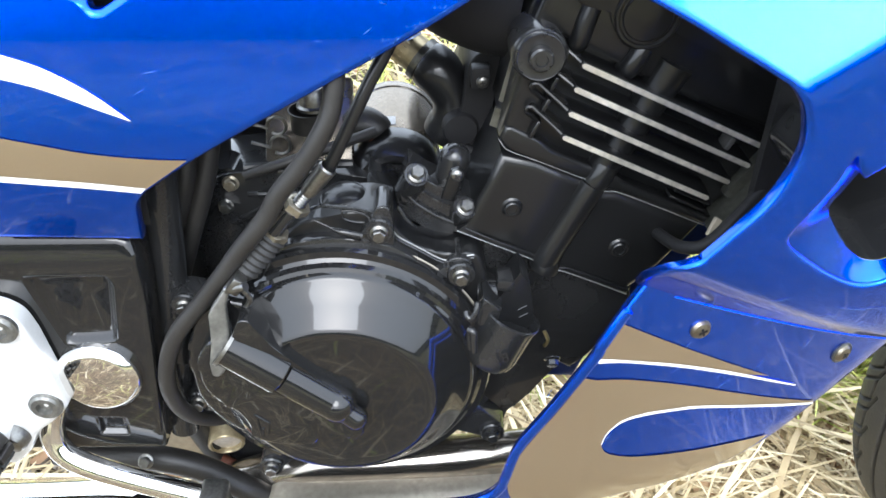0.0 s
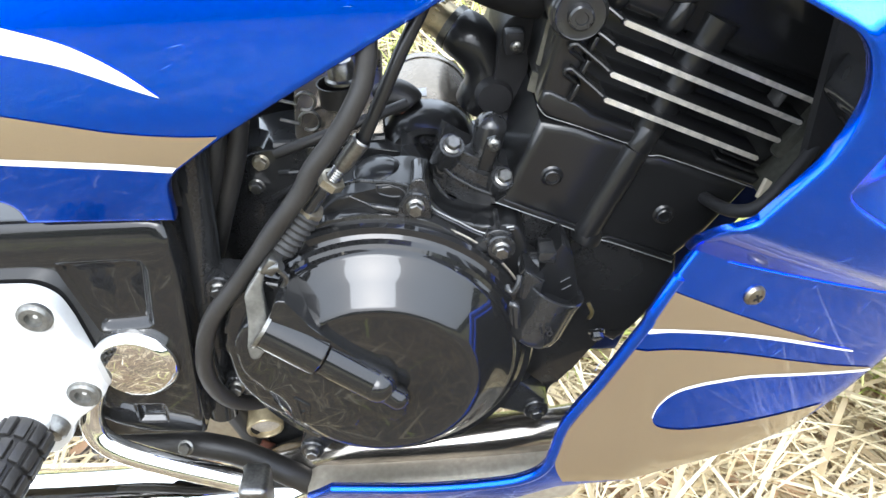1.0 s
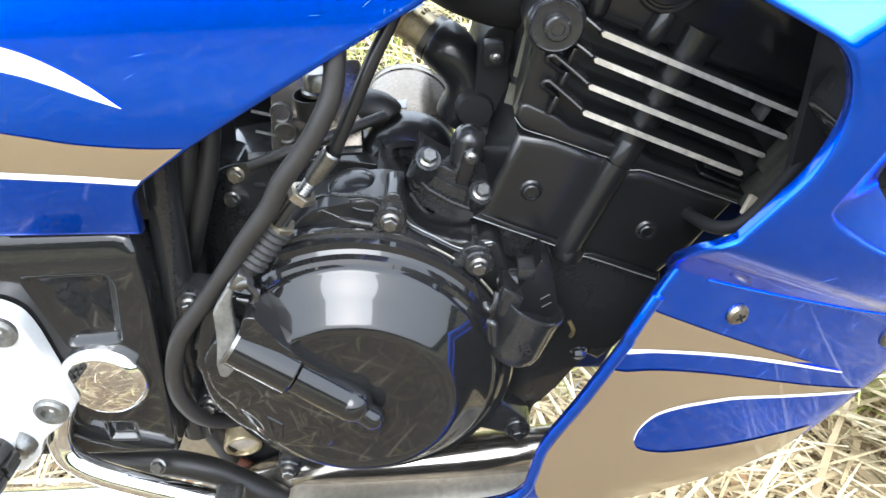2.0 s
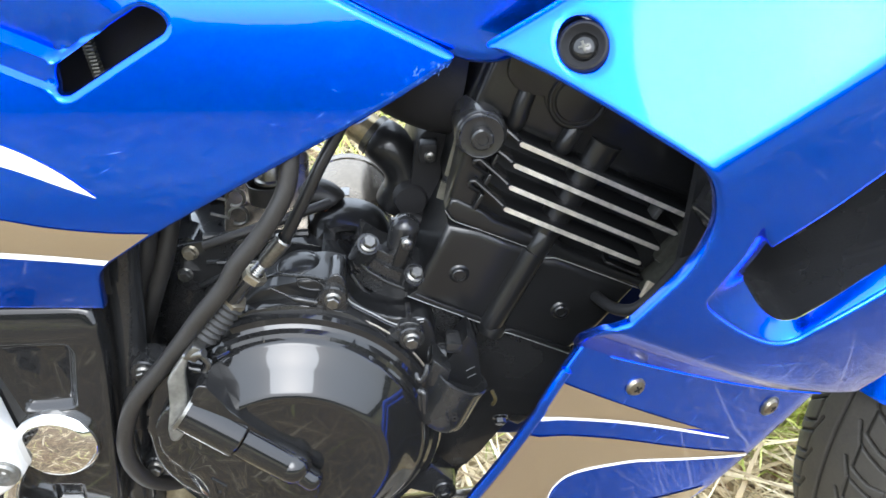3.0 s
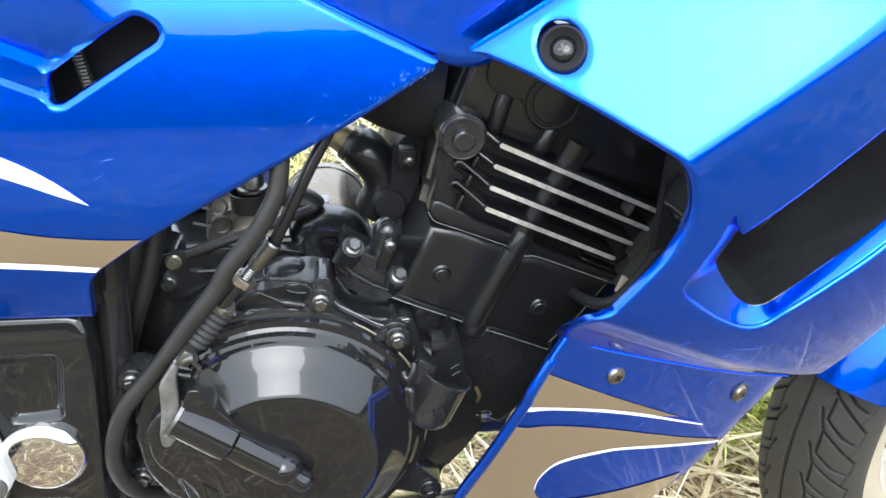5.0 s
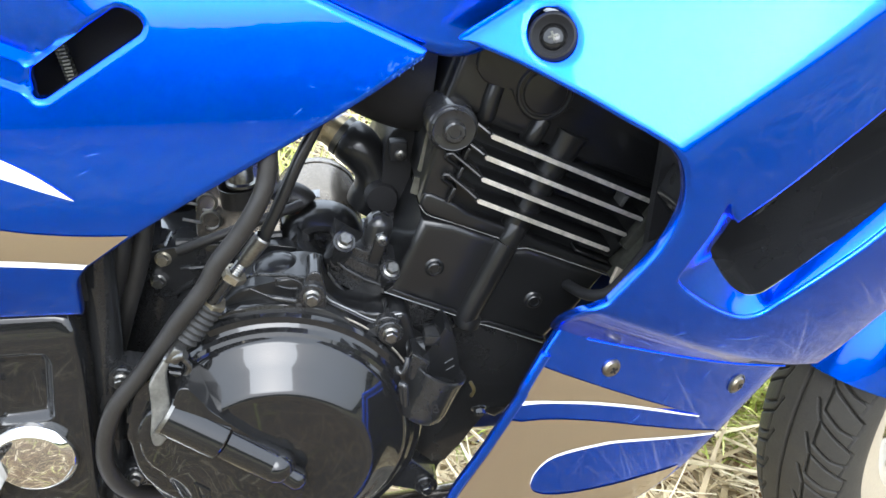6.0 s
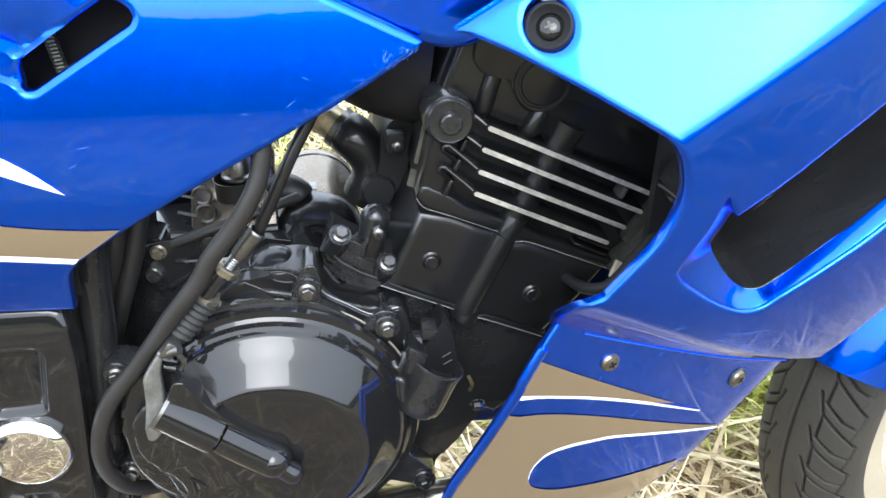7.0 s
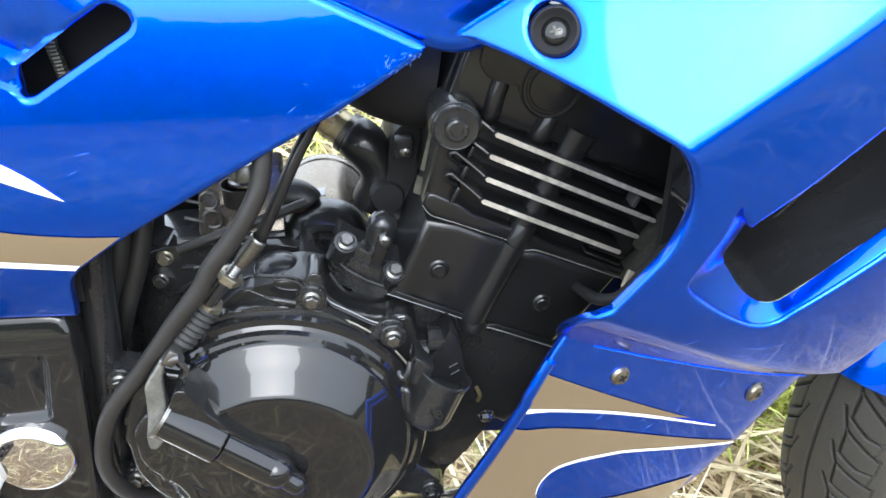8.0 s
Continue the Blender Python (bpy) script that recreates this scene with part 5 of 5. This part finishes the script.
# brake pedal
pedal = part("brake_pedal", tube(spline([(-0.168, 0.445, 0.412), (-0.1745, 0.438, 0.395), (-0.1735, 0.433, 0.377), (-0.160, 0.430, 0.3640), (-0.128, 0.428, 0.3490), (-0.092, 0.427, 0.3340), (-0.078, 0.426, 0.3260)], 7), 0.0078, 22), CHROME, bike, "chrome plated brake pedal")
part("pedal_tip", box((0.019, 0.026, 0.036), Matrix.Translation((-0.0795, 0.424, 0.3220)) @ pose(0, 0, 0, 0, 4, 0), 0.004, 3), STEEL, pedal, "grey cast pedal tip")
fasten("bolt", BOLT_STEEL, -0.1290, 0.4500, 0.3415, pedal, "", -30, 0, 10)

# exhaust
exhaust = part("exhaust_pipe", tube(spline([(-0.10, 0.49, 0.262), (-0.03, 0.485, 0.292), (0.03, 0.482, 0.299), (0.10, 0.480, 0.306), (0.16, 0.482, 0.313), (0.24, 0.49, 0.335)], 8), 0.0165, 28), EXHAUST, bike, "heat stained steel exhaust pipe")
part("collector", join(box((0.20, 0.05, 0.034), Matrix.Translation((0.045, 0.466, 0.2815)) @ pose(0, 0, 0, 0, -4, 0), 0.014, 4)), HEAT, exhaust, "flat stained steel collector box")
silencer = part("silencer", tube(spline([(-0.80, 0.45, 0.262), (-0.40, 0.455, 0.262), (-0.20, 0.460, 0.258), (-0.11, 0.472, 0.252), (-0.03, 0.50, 0.255)], 8), lambda t: 0.036 if t < 0.55 else 0.036 - 0.02 * (t - 0.55) / 0.45, 36), CHROME, exhaust, "chrome silencer pipe")
part("sump", join(plate(outline([(-0.02, 0.335), (0.06, 0.342), (0.085, 0.345)], [(0.085, 0.345), (0.07, 0.322), (0.02, 0.312), (-0.02, 0.335)]), 0.50, 0.74, 0.006, 3), lathe([(0.010, 0), (0.010, 0.008), (0.006, 0.012), (0, 0.012)], out_at(0.060, 0.50, 0.318), 6)), CASE_BLACK, crankcase)
part("lower_case", plate(outline([(-0.112, 0.345), (-0.040, 0.345)], [(-0.040, 0.345), (-0.028, 0.290), (-0.030, 0.232)], [(-0.030, 0.232), (-0.088, 0.232)], [(-0.088, 0.232), (-0.101, 0.262), (-0.106, 0.300), (-0.112, 0.345)]), 0.508, 0.60, 0.005, 3), CASE_BLACK, crankcase)
glass_at = out_at(-0.0895, 0.503, 0.3030, 14, 10)
sight = part("sight_glass", lathe([(0.0140, -0.01), (0.0140, 0.004), (0.0134, 0.005), (0.0118, 0.005), (0.0112, 0.004), (0.0112, -0.003)], glass_at, 36), BRASS, crankcase, "round oil sight glass with brass ring")
part("glass", lathe([(0.0112, 0.0010), (0.0060, 0.0016), (0, 0.0018)], glass_at, 32), GREY_METAL, sight, "clouded oil window")
part("drain_joint", join(tube([(-0.096, 0.500, 0.284), (-0.083, 0.498, 0.276)], 0.0045, 10), box((0.012, 0.008, 0.010), Matrix.Translation((-0.099, 0.498, 0.280)) @ pose(0, 0, 0, 0, 25, 0), 0.002)), RUST, crankcase, "rusty brown pipe joint")
part("mount_plate", plate(outline([(-0.152, 0.335), (-0.098, 0.335)], [(-0.098, 0.335), (-0.102, 0.290), (-0.112, 0.232)], [(-0.112, 0.232), (-0.170, 0.232)]), 0.545, 0.552, 0.002), HEAT, crankcase, "stained grey engine mounting plate")
part("mount_strut", tube([(-0.124, 0.505, 0.350), (-0.114, 0.505, 0.325), (-0.103, 0.505, 0.292), (-0.090, 0.505, 0.245)], 0.0082, 18), RUBBER, crankcase)

# radiator behind the fairing opening
radiator = part("radiator", join(box((0.03, 0.26, 0.20), Matrix.Translation((0.315, 0.60, 0.57)) @ pose(0, 0, 0, 0, 12, 0), 0.003)), CASE_BLACK, bike, "black radiator behind the fairing")
part("side_tank", join(box((0.006, 0.030, 0.075), Matrix.Translation((0.262, 0.480, 0.540)) @ pose(0, 0, 0, 0, 38, 0), 0.002), box((0.030, 0.016, 0.10), Matrix.Translation((0.285, 0.490, 0.565)) @ pose(0, 0, 0, 0, 34, 0), 0.003)), DULL_METAL, radiator, "dull grey metal radiator side tank")
part("fitting", join(tube([(0.262, 0.464, 0.550), (0.276, 0.462, 0.566)], 0.0062, 14), lathe([(0.0075, 0), (0.0075, 0.010), (0.004, 0.012), (0, 0.012)], out_at(0.270, 0.466, 0.556), 6)), OLIVE, radiator, "olive metal radiator fitting")
part("tab", box((0.010, 0.003, 0.012), Matrix.Translation((0.2405, 0.470, 0.516)) @ pose(0, 0, 0, -20, 35, 10), 0.0006), RIM_PAINT, radiator, "pale metal tab")
part("shroud", plate([(0.185, 0.465), (0.30, 0.450), (0.33, 0.62), (0.250, 0.61), (0.205, 0.530)], 0.560, 0.575, 0.002), CASE_BLACK, radiator)
RAD = [(0.207, 0.545, 0.488), (0.2085, 0.500, 0.500), (0.211, 0.462, 0.5125), (0.2165, 0.447, 0.5185), (0.226, 0.443, 0.5245), (0.242, 0.450, 0.538), (0.262, 0.462, 0.556)]
hose("radiator_hose", RAD, 0.0038, PLASTIC, "black rubber radiator hose")
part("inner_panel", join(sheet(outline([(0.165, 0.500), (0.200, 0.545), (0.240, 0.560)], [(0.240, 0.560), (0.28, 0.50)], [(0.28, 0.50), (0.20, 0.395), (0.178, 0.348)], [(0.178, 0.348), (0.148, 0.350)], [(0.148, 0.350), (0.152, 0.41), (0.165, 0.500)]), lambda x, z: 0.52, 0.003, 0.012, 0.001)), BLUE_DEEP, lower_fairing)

# front wheel, turned to the far side
STEER = 24.0
HUB = Vector((0.728, 0.662, 0.292))
wheel_at = Matrix.Translation(HUB) @ pose(0, 0, 0, 0, 0, STEER) @ pose(0, 0, 0, 90, 0, 0)


GROOVES = ((0.26, 0.0, 0.60, 0.77), (0.60, 0.77, 0.575, 1.20), (0.22, 0.59, 0.40, 1.0), (0.40, 1.0, 0.575, 1.20), (0.22, -0.09, 0.22, 0.59), (0.22, -0.09, 0.26, 0.0), (0.15, 0.36, 0.19, 0.68), (0.19, 0.68, 0.22, 0.91), (0.57, 0.16, 0.515, 0.57))


def tread(ang, s):
    """Depth from 0 to 1 of the grooves, at angles round the tyre and places s from -1 to 1 across it."""
    a, pitch, arc = np.abs(s) / 0.92, 0.039, 0.130
    k = ang / (2 * math.pi) * 47 + np.where(s < 0, 0.5, 0.0)
    best = np.abs(s) * arc
    for a0, k0, a1, k1 in GROOVES:
        dx, dy = (a1 - a0) * arc, (k1 - k0) * pitch
        for shift in (-1, 0, 1, 2):
            px, py = (a - a0) * arc, (k % 1.0 - shift - k0) * pitch
            t = np.clip((px * dx + py * dy) / (dx * dx + dy * dy), 0, 1)
            best = np.minimum(best, np.hypot(px - t * dx, py - t * dy))
    return 1 - np.clip((best - 0.0009) / 0.0007, 0, 1)


def tyre_mesh():
    big, wide = 0.2920, 0.050
    turn = np.radians(np.concatenate([np.arange(115, 228, 0.15), np.arange(228, 475, 1.3)]))
    s = np.linspace(-1, 1, 201)
    ang, s = np.meshgrid(turn, s, indexing="ij")
    phi = s * radians(128)
    cut = tread(ang, s) * 0.0048
    r = big - 0.0450 * (1 - np.cos(phi)) - cut * np.cos(phi)
    w = wide * np.sin(phi) - cut * np.sin(phi)
    n, m = ang.shape
    at = np.array(wheel_at)
    co = np.stack([r * np.cos(ang), r * np.sin(ang), w], -1).reshape(-1, 3) @ at[:3, :3].T + at[:3, 3]
    i, j = np.meshgrid(np.arange(n), np.arange(m - 1), indexing="ij")
    i2 = (i + 1) % n
    quads = np.stack([i * m + j, i2 * m + j, i2 * m + j + 1, i * m + j + 1], -1).reshape(-1, 4)
    me = bpy.data.meshes.new("tyre")
    me.from_pydata(co.tolist(), [], quads.tolist())
    me.polygons.foreach_set("use_smooth", np.ones(len(quads), dtype=bool))
    me.materials.append(TYRE)
    return me


wheel = part("front_wheel", lathe([(0.184, -0.034), (0.206, -0.039), (0.226, -0.042), (0.231, -0.039), (0.226, -0.034), (0.200, -0.026), (0.190, 0.0), (0.200, 0.026), (0.226, 0.034), (0.231, 0.039), (0.226, 0.042), (0.206, 0.039), (0.184, 0.034), (0.184, -0.034)], wheel_at, 96), RIM_PAINT, bike, "front wheel with cream rim turned to one side")
part("tyre", tyre_mesh(), TYRE, wheel, "worn black tyre with zigzag tread", 50)
part("hub", lathe([(0, -0.05), (0.03, -0.05), (0.035, -0.02), (0.035, 0.02), (0.03, 0.05), (0, 0.05)], wheel_at, 32), RIM_PAINT, wheel)
for k in range(3):
    c = wheel_at @ pose(0, 0, 0, 0, 0, 120 * k + 20)
    part("spoke", tube([c @ Vector((0.03, 0, 0)), c @ Vector((0.10, 0.004, 0)), c @ Vector((0.190, 0, 0))], lambda t: 0.020 - 0.005 * t, 14, 0.6), RIM_PAINT, wheel)
guard = bmesh.new()
rings = []
for i in range(29):
    ang = radians(165 - i * 4.6)
    rings.append([guard.verts.new(wheel_at @ Vector(((0.312 - 0.05 * (1 - math.cos(s * 1.25))) * math.cos(ang), (0.312 - 0.05 * (1 - math.cos(s * 1.25))) * math.sin(ang), 0.072 * math.sin(s * 1.25)))) for s in np.linspace(-1, 1, 13)])
for a, b in zip(rings, rings[1:]):
    for j in range(12):
        guard.faces.new((a[j], b[j], b[j + 1], a[j + 1]))
part("front_mudguard", guard, BLUE, bike, "metallic blue front mudguard")

# ---- ground, grass, litter and the woods around ----
SOIL = material("soil_with_litter", (0.11, 0.070, 0.038), 0.95, 0.0, 0.0, 0.6, 90, 0.6, 5, second=(0.035, 0.03, 0.018))


def blade_material(name, a, b, c, rough=0.6):
    m = bpy.data.materials.new(name)
    m.use_nodes = True
    n, l = m.node_tree.nodes, m.node_tree.links
    geo, ramp, co, fine = n.new("ShaderNodeNewGeometry"), n.new("ShaderNodeValToRGB"), n.new("ShaderNodeTexCoord"), n.new("ShaderNodeTexNoise")
    ramp.color_ramp.elements[0].color, ramp.color_ramp.elements[1].color = (*a, 1), (*c, 1)
    ramp.color_ramp.elements.new(0.5).color = (*b, 1)
    fine.inputs["Scale"].default_value = 60
    l.new(co.outputs["Object"], fine.inputs["Vector"])
    mix = n.new("ShaderNodeMix")
    mix.data_type = "FLOAT"
    mix.inputs["Factor"].default_value = 0.25
    l.new(geo.outputs["Random Per Island"], mix.inputs["A"])
    l.new(fine.outputs["Fac"], mix.inputs["B"])
    l.new(mix.outputs["Result"], ramp.inputs["Fac"])
    s = n["Principled BSDF"]
    l.new(ramp.outputs["Color"], s.inputs["Base Color"])
    s.inputs["Roughness"].default_value = rough
    return m


STRAW = blade_material("dry_straw", (0.11, 0.068, 0.03), (0.46, 0.36, 0.19), (0.76, 0.67, 0.45), 0.5)
BLEACHED = blade_material("bleached_straw", (0.36, 0.25, 0.12), (0.74, 0.61, 0.37), (0.88, 0.80, 0.58), 0.5)
# dry straw at about half brightness: shade on the front ground put into colour
SHADED_STRAW = blade_material("shaded_straw", (0.055, 0.032, 0.013), (0.23, 0.155, 0.066), (0.47, 0.36, 0.185), 0.55)
GREEN = blade_material("green_blades", (0.16, 0.20, 0.025), (0.46, 0.50, 0.09), (0.74, 0.74, 0.26), 0.5)
LEAF = blade_material("dead_leaves", (0.10, 0.05, 0.02), (0.26, 0.15, 0.07), (0.45, 0.30, 0.16), 0.7)


def lie(x, y):
    return 0.012 * math.sin(7 * x + 2) * math.sin(6 * y) + 0.01 * noise.noise(Vector((x * 9, y * 9, 0)))


ground_bm = bmesh.new()
gx = [-300, -60, -12, -4, -2.2] + list(np.arange(-1.4, 2.41, 0.06)) + [3, 4.5, 12, 60, 300]
gy = [-300, -60, -12, -4, -2.2] + list(np.arange(-1.2, 3.01, 0.06)) + [3.6, 5, 12, 60, 300]
grid = [[ground_bm.verts.new((x, y, lie(x, y) if abs(x) < 3 and abs(y) < 3.2 else 0.0)) for y in gy] for x in gx]
for a, b in zip(grid, grid[1:]):
    for j in range(len(gy) - 1):
        ground_bm.faces.new((a[j], b[j], b[j + 1], a[j + 1]))
tagged(part("ground", ground_bm, SOIL), "brown soil with dry grass litter", "ground", "", "structure")


def strands(count, seed, spots, length, width, rise, mat, name, label, curve=0.5, swing=0.45, ragged=0.0):
    """Thin bent blades, scattered; rise is how steeply they stand."""
    rnd = random.Random(seed)
    verts, faces = [], []
    for _ in range(count):
        x0, x1, y0, y1 = rnd.choice(spots)
        x, y = rnd.uniform(x0, x1), rnd.uniform(y0, y1)
        if ragged:
            x, y = x + rnd.gauss(0, ragged), y + rnd.gauss(0, ragged)
        turn, ln, w = rnd.uniform(0, 2 * math.pi), rnd.uniform(*length), rnd.uniform(*width)
        up, bend, sway = rnd.uniform(*rise), rnd.uniform(-curve, curve), rnd.uniform(-swing, swing)
        base, k = len(verts), 6
        px, py, pz = x, y, lie(x, y) * (abs(x) < 3 and abs(y) < 3.2) + rnd.uniform(0, 0.035) * (1 if up < 0.5 else 0)
        for i in range(k + 1):
            t = i / k
            half = w * 0.5 * (1 - 0.75 * t * t)
            tx, ty = math.cos(turn + sway * t), math.sin(turn + sway * t)
            verts += [(px - ty * half, py + tx * half, pz), (px + ty * half, py - tx * half, pz + half * 0.4)]
            rising = up * (1 - 1.3 * t * abs(bend) * 1.6)
            step = ln / k
            px, py, pz = px + tx * step * math.cos(rising), py + ty * step * math.cos(rising), max(pz + step * math.sin(rising), lie(px, py) + 0.002)
        faces += [(base + 2 * i, base + 2 * i + 1, base + 2 * i + 3, base + 2 * i + 2) for i in range(k)]
    me = bpy.data.meshes.new(name)
    me.from_pydata(verts, [], faces)
    me.materials.append(mat)
    return tagged(new(name, me), label, "grass", "", "stuff")


FRONT = [(-0.9, 1.2, -0.9, 0.42)] * 2 + [(1.1, 2.0, -0.9, 1.3)]
BESIDE = [(-0.9, 0.0, -0.7, 0.30)]
NEAR = [(-0.7, 0.0, 0.42, 1.5)] + [(0.0, 1.3, 0.58, 1.5)] * 2 + [(0.2, 1.0, 0.45, 1.1)] * 3 + [(-1.0, 1.8, 1.5, 2.6)]
strands(14000, 3, NEAR, (0.08, 0.30), (0.0016, 0.0055), (0.0, 0.28), STRAW, "dry_grass", "pale dry straw lying on the ground")
strands(32000, 13, FRONT, (0.012, 0.055), (0.0005, 0.0017), (0.0, 0.45), SHADED_STRAW, "dry_grass", "dry straw on the ground, coloured darker for shade", ragged=0.10)
strands(8000, 37, [(0.4, 2.0, -0.9, 0.40)], (0.012, 0.045), (0.0005, 0.0013), (0.0, 0.5), BLEACHED, "dry_grass", "pale dry straw lying on the ground")
strands(420, 33, BESIDE, (0.04, 0.12), (0.0012, 0.0034), (0.0, 0.4), BLEACHED, "dry_grass", "pale dry straw lying on the ground")
strands(160, 35, BESIDE, (0.03, 0.09), (0.0012, 0.0030), (0.3, 1.0), GREEN, "green_grass", "fresh green grass between the straw")
strands(1500, 4, NEAR, (0.12, 0.40), (0.005, 0.013), (0.0, 0.35), STRAW, "straw_stalks", "broad bleached straw stalks on the ground")
strands(3300, 23, [(0.1, 0.95, 0.50, 1.15)], (0.05, 0.20), (0.003, 0.0085), (0.05, 0.5), BLEACHED, "straw_stalks", "broad bleached straw stalks on the ground")
strands(9000, 5, [(0.52, 0.85, 0.77, 1.05)] * 3 + [(0.50, 1.2, 0.77, 1.3), (0.36, 0.85, 0.82, 1.2), (0.10, 0.5, 0.86, 1.1), (0.40, 1.0, 0.80, 1.6), (-0.2, 1.0, 0.95, 2.2), (0.0, 0.4, 0.88, 1.3), (-0.9, 1.8, 1.2, 2.6)], (0.06, 0.22), (0.002, 0.006), (0.4, 1.4), GREEN, "green_grass", "fresh green grass between the straw")

WIDE = [(-3.6, 3.6, 1.4, 3.6)] * 6 + [(-3.6, -1.0, -3.6, 1.3)] * 5 + [(1.8, 3.6, -3.6, 1.3)] * 4 + [(-0.9, 1.7, -3.6, -1.1)] * 3
MEADOW = [(-10, 10, 3.4, 10), (-10, 10, -10, -3.4), (-10, -3.4, -3.4, 3.4), (3.4, 10, -3.4, 3.4)]
strands(15000, 17, WIDE, (0.10, 0.35), (0.003, 0.009), (0.0, 0.4), STRAW, "dry_grass", "pale dry straw lying on the ground", ragged=0.13)
strands(9000, 19, WIDE, (0.06, 0.22), (0.003, 0.008), (0.4, 1.3), GREEN, "green_grass", "fresh green grass between the straw", ragged=0.13)
strands(9000, 51, MEADOW, (0.15, 0.50), (0.008, 0.024), (0.0, 0.5), STRAW, "dry_grass", "pale dry straw lying on the ground", ragged=0.35)
strands(5000, 53, MEADOW, (0.10, 0.30), (0.008, 0.020), (0.4, 1.3), GREEN, "green_grass", "fresh green grass between the straw", ragged=0.35)


def litter(count, seed):
    rnd = random.Random(seed)
    verts, faces = [], []
    for _ in range(count):
        x0, x1, y0, y1 = rnd.choice(NEAR)
        x, y = rnd.uniform(x0, x1), rnd.uniform(y0, y1)
        m = Matrix.Translation((x, y, lie(x, y) + rnd.uniform(0.012, 0.04))) @ Euler((rnd.uniform(-0.7, 0.7), rnd.uniform(-0.7, 0.7), rnd.uniform(0, 6.3))).to_matrix().to_4x4()
        s, base = rnd.uniform(0.010, 0.028), len(verts)
        ring = [(math.cos(a) * s * rnd.uniform(0.8, 1.2), math.sin(a) * s * 0.6 * rnd.uniform(0.7, 1.2), rnd.uniform(-0.15, 0.3) * s) for a in (6.283 * k / 8 for k in range(8))]
        verts += [tuple(m @ Vector(p)) for p in ring] + [tuple(m @ Vector((0, 0, 0)))]
        faces += [(base + k, base + (k + 1) % 8, base + 8) for k in range(8)]
    me = bpy.data.meshes.new("leaf_litter")
    me.from_pydata(verts, [], faces)
    me.materials.append(LEAF)
    return tagged(new("leaf_litter", me), "curled brown leaves among the straw", "leaves", "", "stuff")


litter(4200, 8)


def pebbles(count, seed, spot):
    """Small pale stones among the straw."""
    rnd = random.Random(seed)
    verts, faces = [], []
    for _ in range(count):
        x, y, r = rnd.uniform(*spot[:2]), rnd.uniform(*spot[2:]), rnd.uniform(0.004, 0.013)
        m = Matrix.Translation((x, y, lie(x, y) + 0.012 + r * 0.4)) @ Euler((rnd.uniform(0, 6.3), rnd.uniform(0, 6.3), 0)).to_matrix().to_4x4()
        base = len(verts)
        rings = [(-0.8, 0.5), (-0.1, 1.0), (0.6, 0.7)]
        verts += [tuple(m @ Vector((math.cos(k * 1.047) * w * r * rnd.uniform(0.8, 1.15), math.sin(k * 1.047) * w * r * rnd.uniform(0.8, 1.15) * 0.8, h * r * 0.7))) for h, w in rings for k in range(6)]
        for q in range(2):
            faces += [(base + q * 6 + k, base + q * 6 + (k + 1) % 6, base + q * 6 + 6 + (k + 1) % 6, base + q * 6 + 6 + k) for k in range(6)]
        faces += [tuple(base + 5 - k for k in range(6)), tuple(base + 12 + k for k in range(6))]
    me = bpy.data.meshes.new("pebbles")
    me.from_pydata(verts, [], faces)
    me.materials.append(blade_material("pebble_stone", (0.16, 0.13, 0.10), (0.34, 0.30, 0.25), (0.58, 0.55, 0.50), 0.8))
    return tagged(new("pebbles", me), "small pale stones scattered among the straw", "stones", "", "stuff")


pebbles(420, 29, (-0.62, -0.25, 0.46, 0.90))


def woods(count, seed):
    """A ragged edge of unseen trees, added far round the meadow."""
    rnd = random.Random(seed)
    verts, faces = [], []

    def rise(a):
        """The trees stand tall behind the walk, to darken reflections in the paint, and low elsewhere."""
        return 0.9 + 2.2 * max(0, -math.sin(a)) ** 6 + (0.4 + 1.2 * max(0, -math.sin(a)) ** 4) * noise.noise(Vector((math.cos(a) * 5, math.sin(a) * 5, 1)))

    for _ in range(count):
        a = rnd.uniform(0, 2 * math.pi)
        far = 15 + 5 * noise.noise(Vector((math.cos(a) * 2, math.sin(a) * 2, 3))) + rnd.uniform(0, 3)
        tall = rise(a)
        z = tall * rnd.random() ** 0.7
        m = Matrix.Translation((0.2 + far * math.cos(a), 0.4 + far * math.sin(a), z)) @ Euler((rnd.uniform(0, 6.3), rnd.uniform(0, 6.3), rnd.uniform(0, 6.3))).to_matrix().to_4x4()
        s, base = rnd.uniform(0.15, 0.5), len(verts)
        verts += [tuple(m @ Vector(p)) for p in ((-s, 0, 0), (0, -s * 0.6, 0.1 * s), (s, 0, 0), (0, s * 0.6, 0.1 * s))]
        faces.append((base, base + 1, base + 2, base + 3))
    ring = len(verts)
    for k in range(240):
        a = 2 * math.pi * k / 240
        verts += [(0.2 + 20 * math.cos(a), 0.4 + 20 * math.sin(a), -0.1), (0.2 + 20 * math.cos(a), 0.4 + 20 * math.sin(a), rise(a) - 0.5)]
    faces += [(ring + 2 * k, ring + 2 * ((k + 1) % 240), ring + 2 * ((k + 1) % 240) + 1, ring + 2 * k + 1) for k in range(240)]
    me = bpy.data.meshes.new("far_woods")
    me.from_pydata(verts, [], faces)
    me.materials.append(blade_material("foliage", (0.03, 0.05, 0.015), (0.06, 0.09, 0.03), (0.10, 0.13, 0.05), 0.6))
    return tagged(new("far_woods", me), "unseen green trees added in the distance round the meadow", "woods", "", "stuff")


woods(34000, 11)
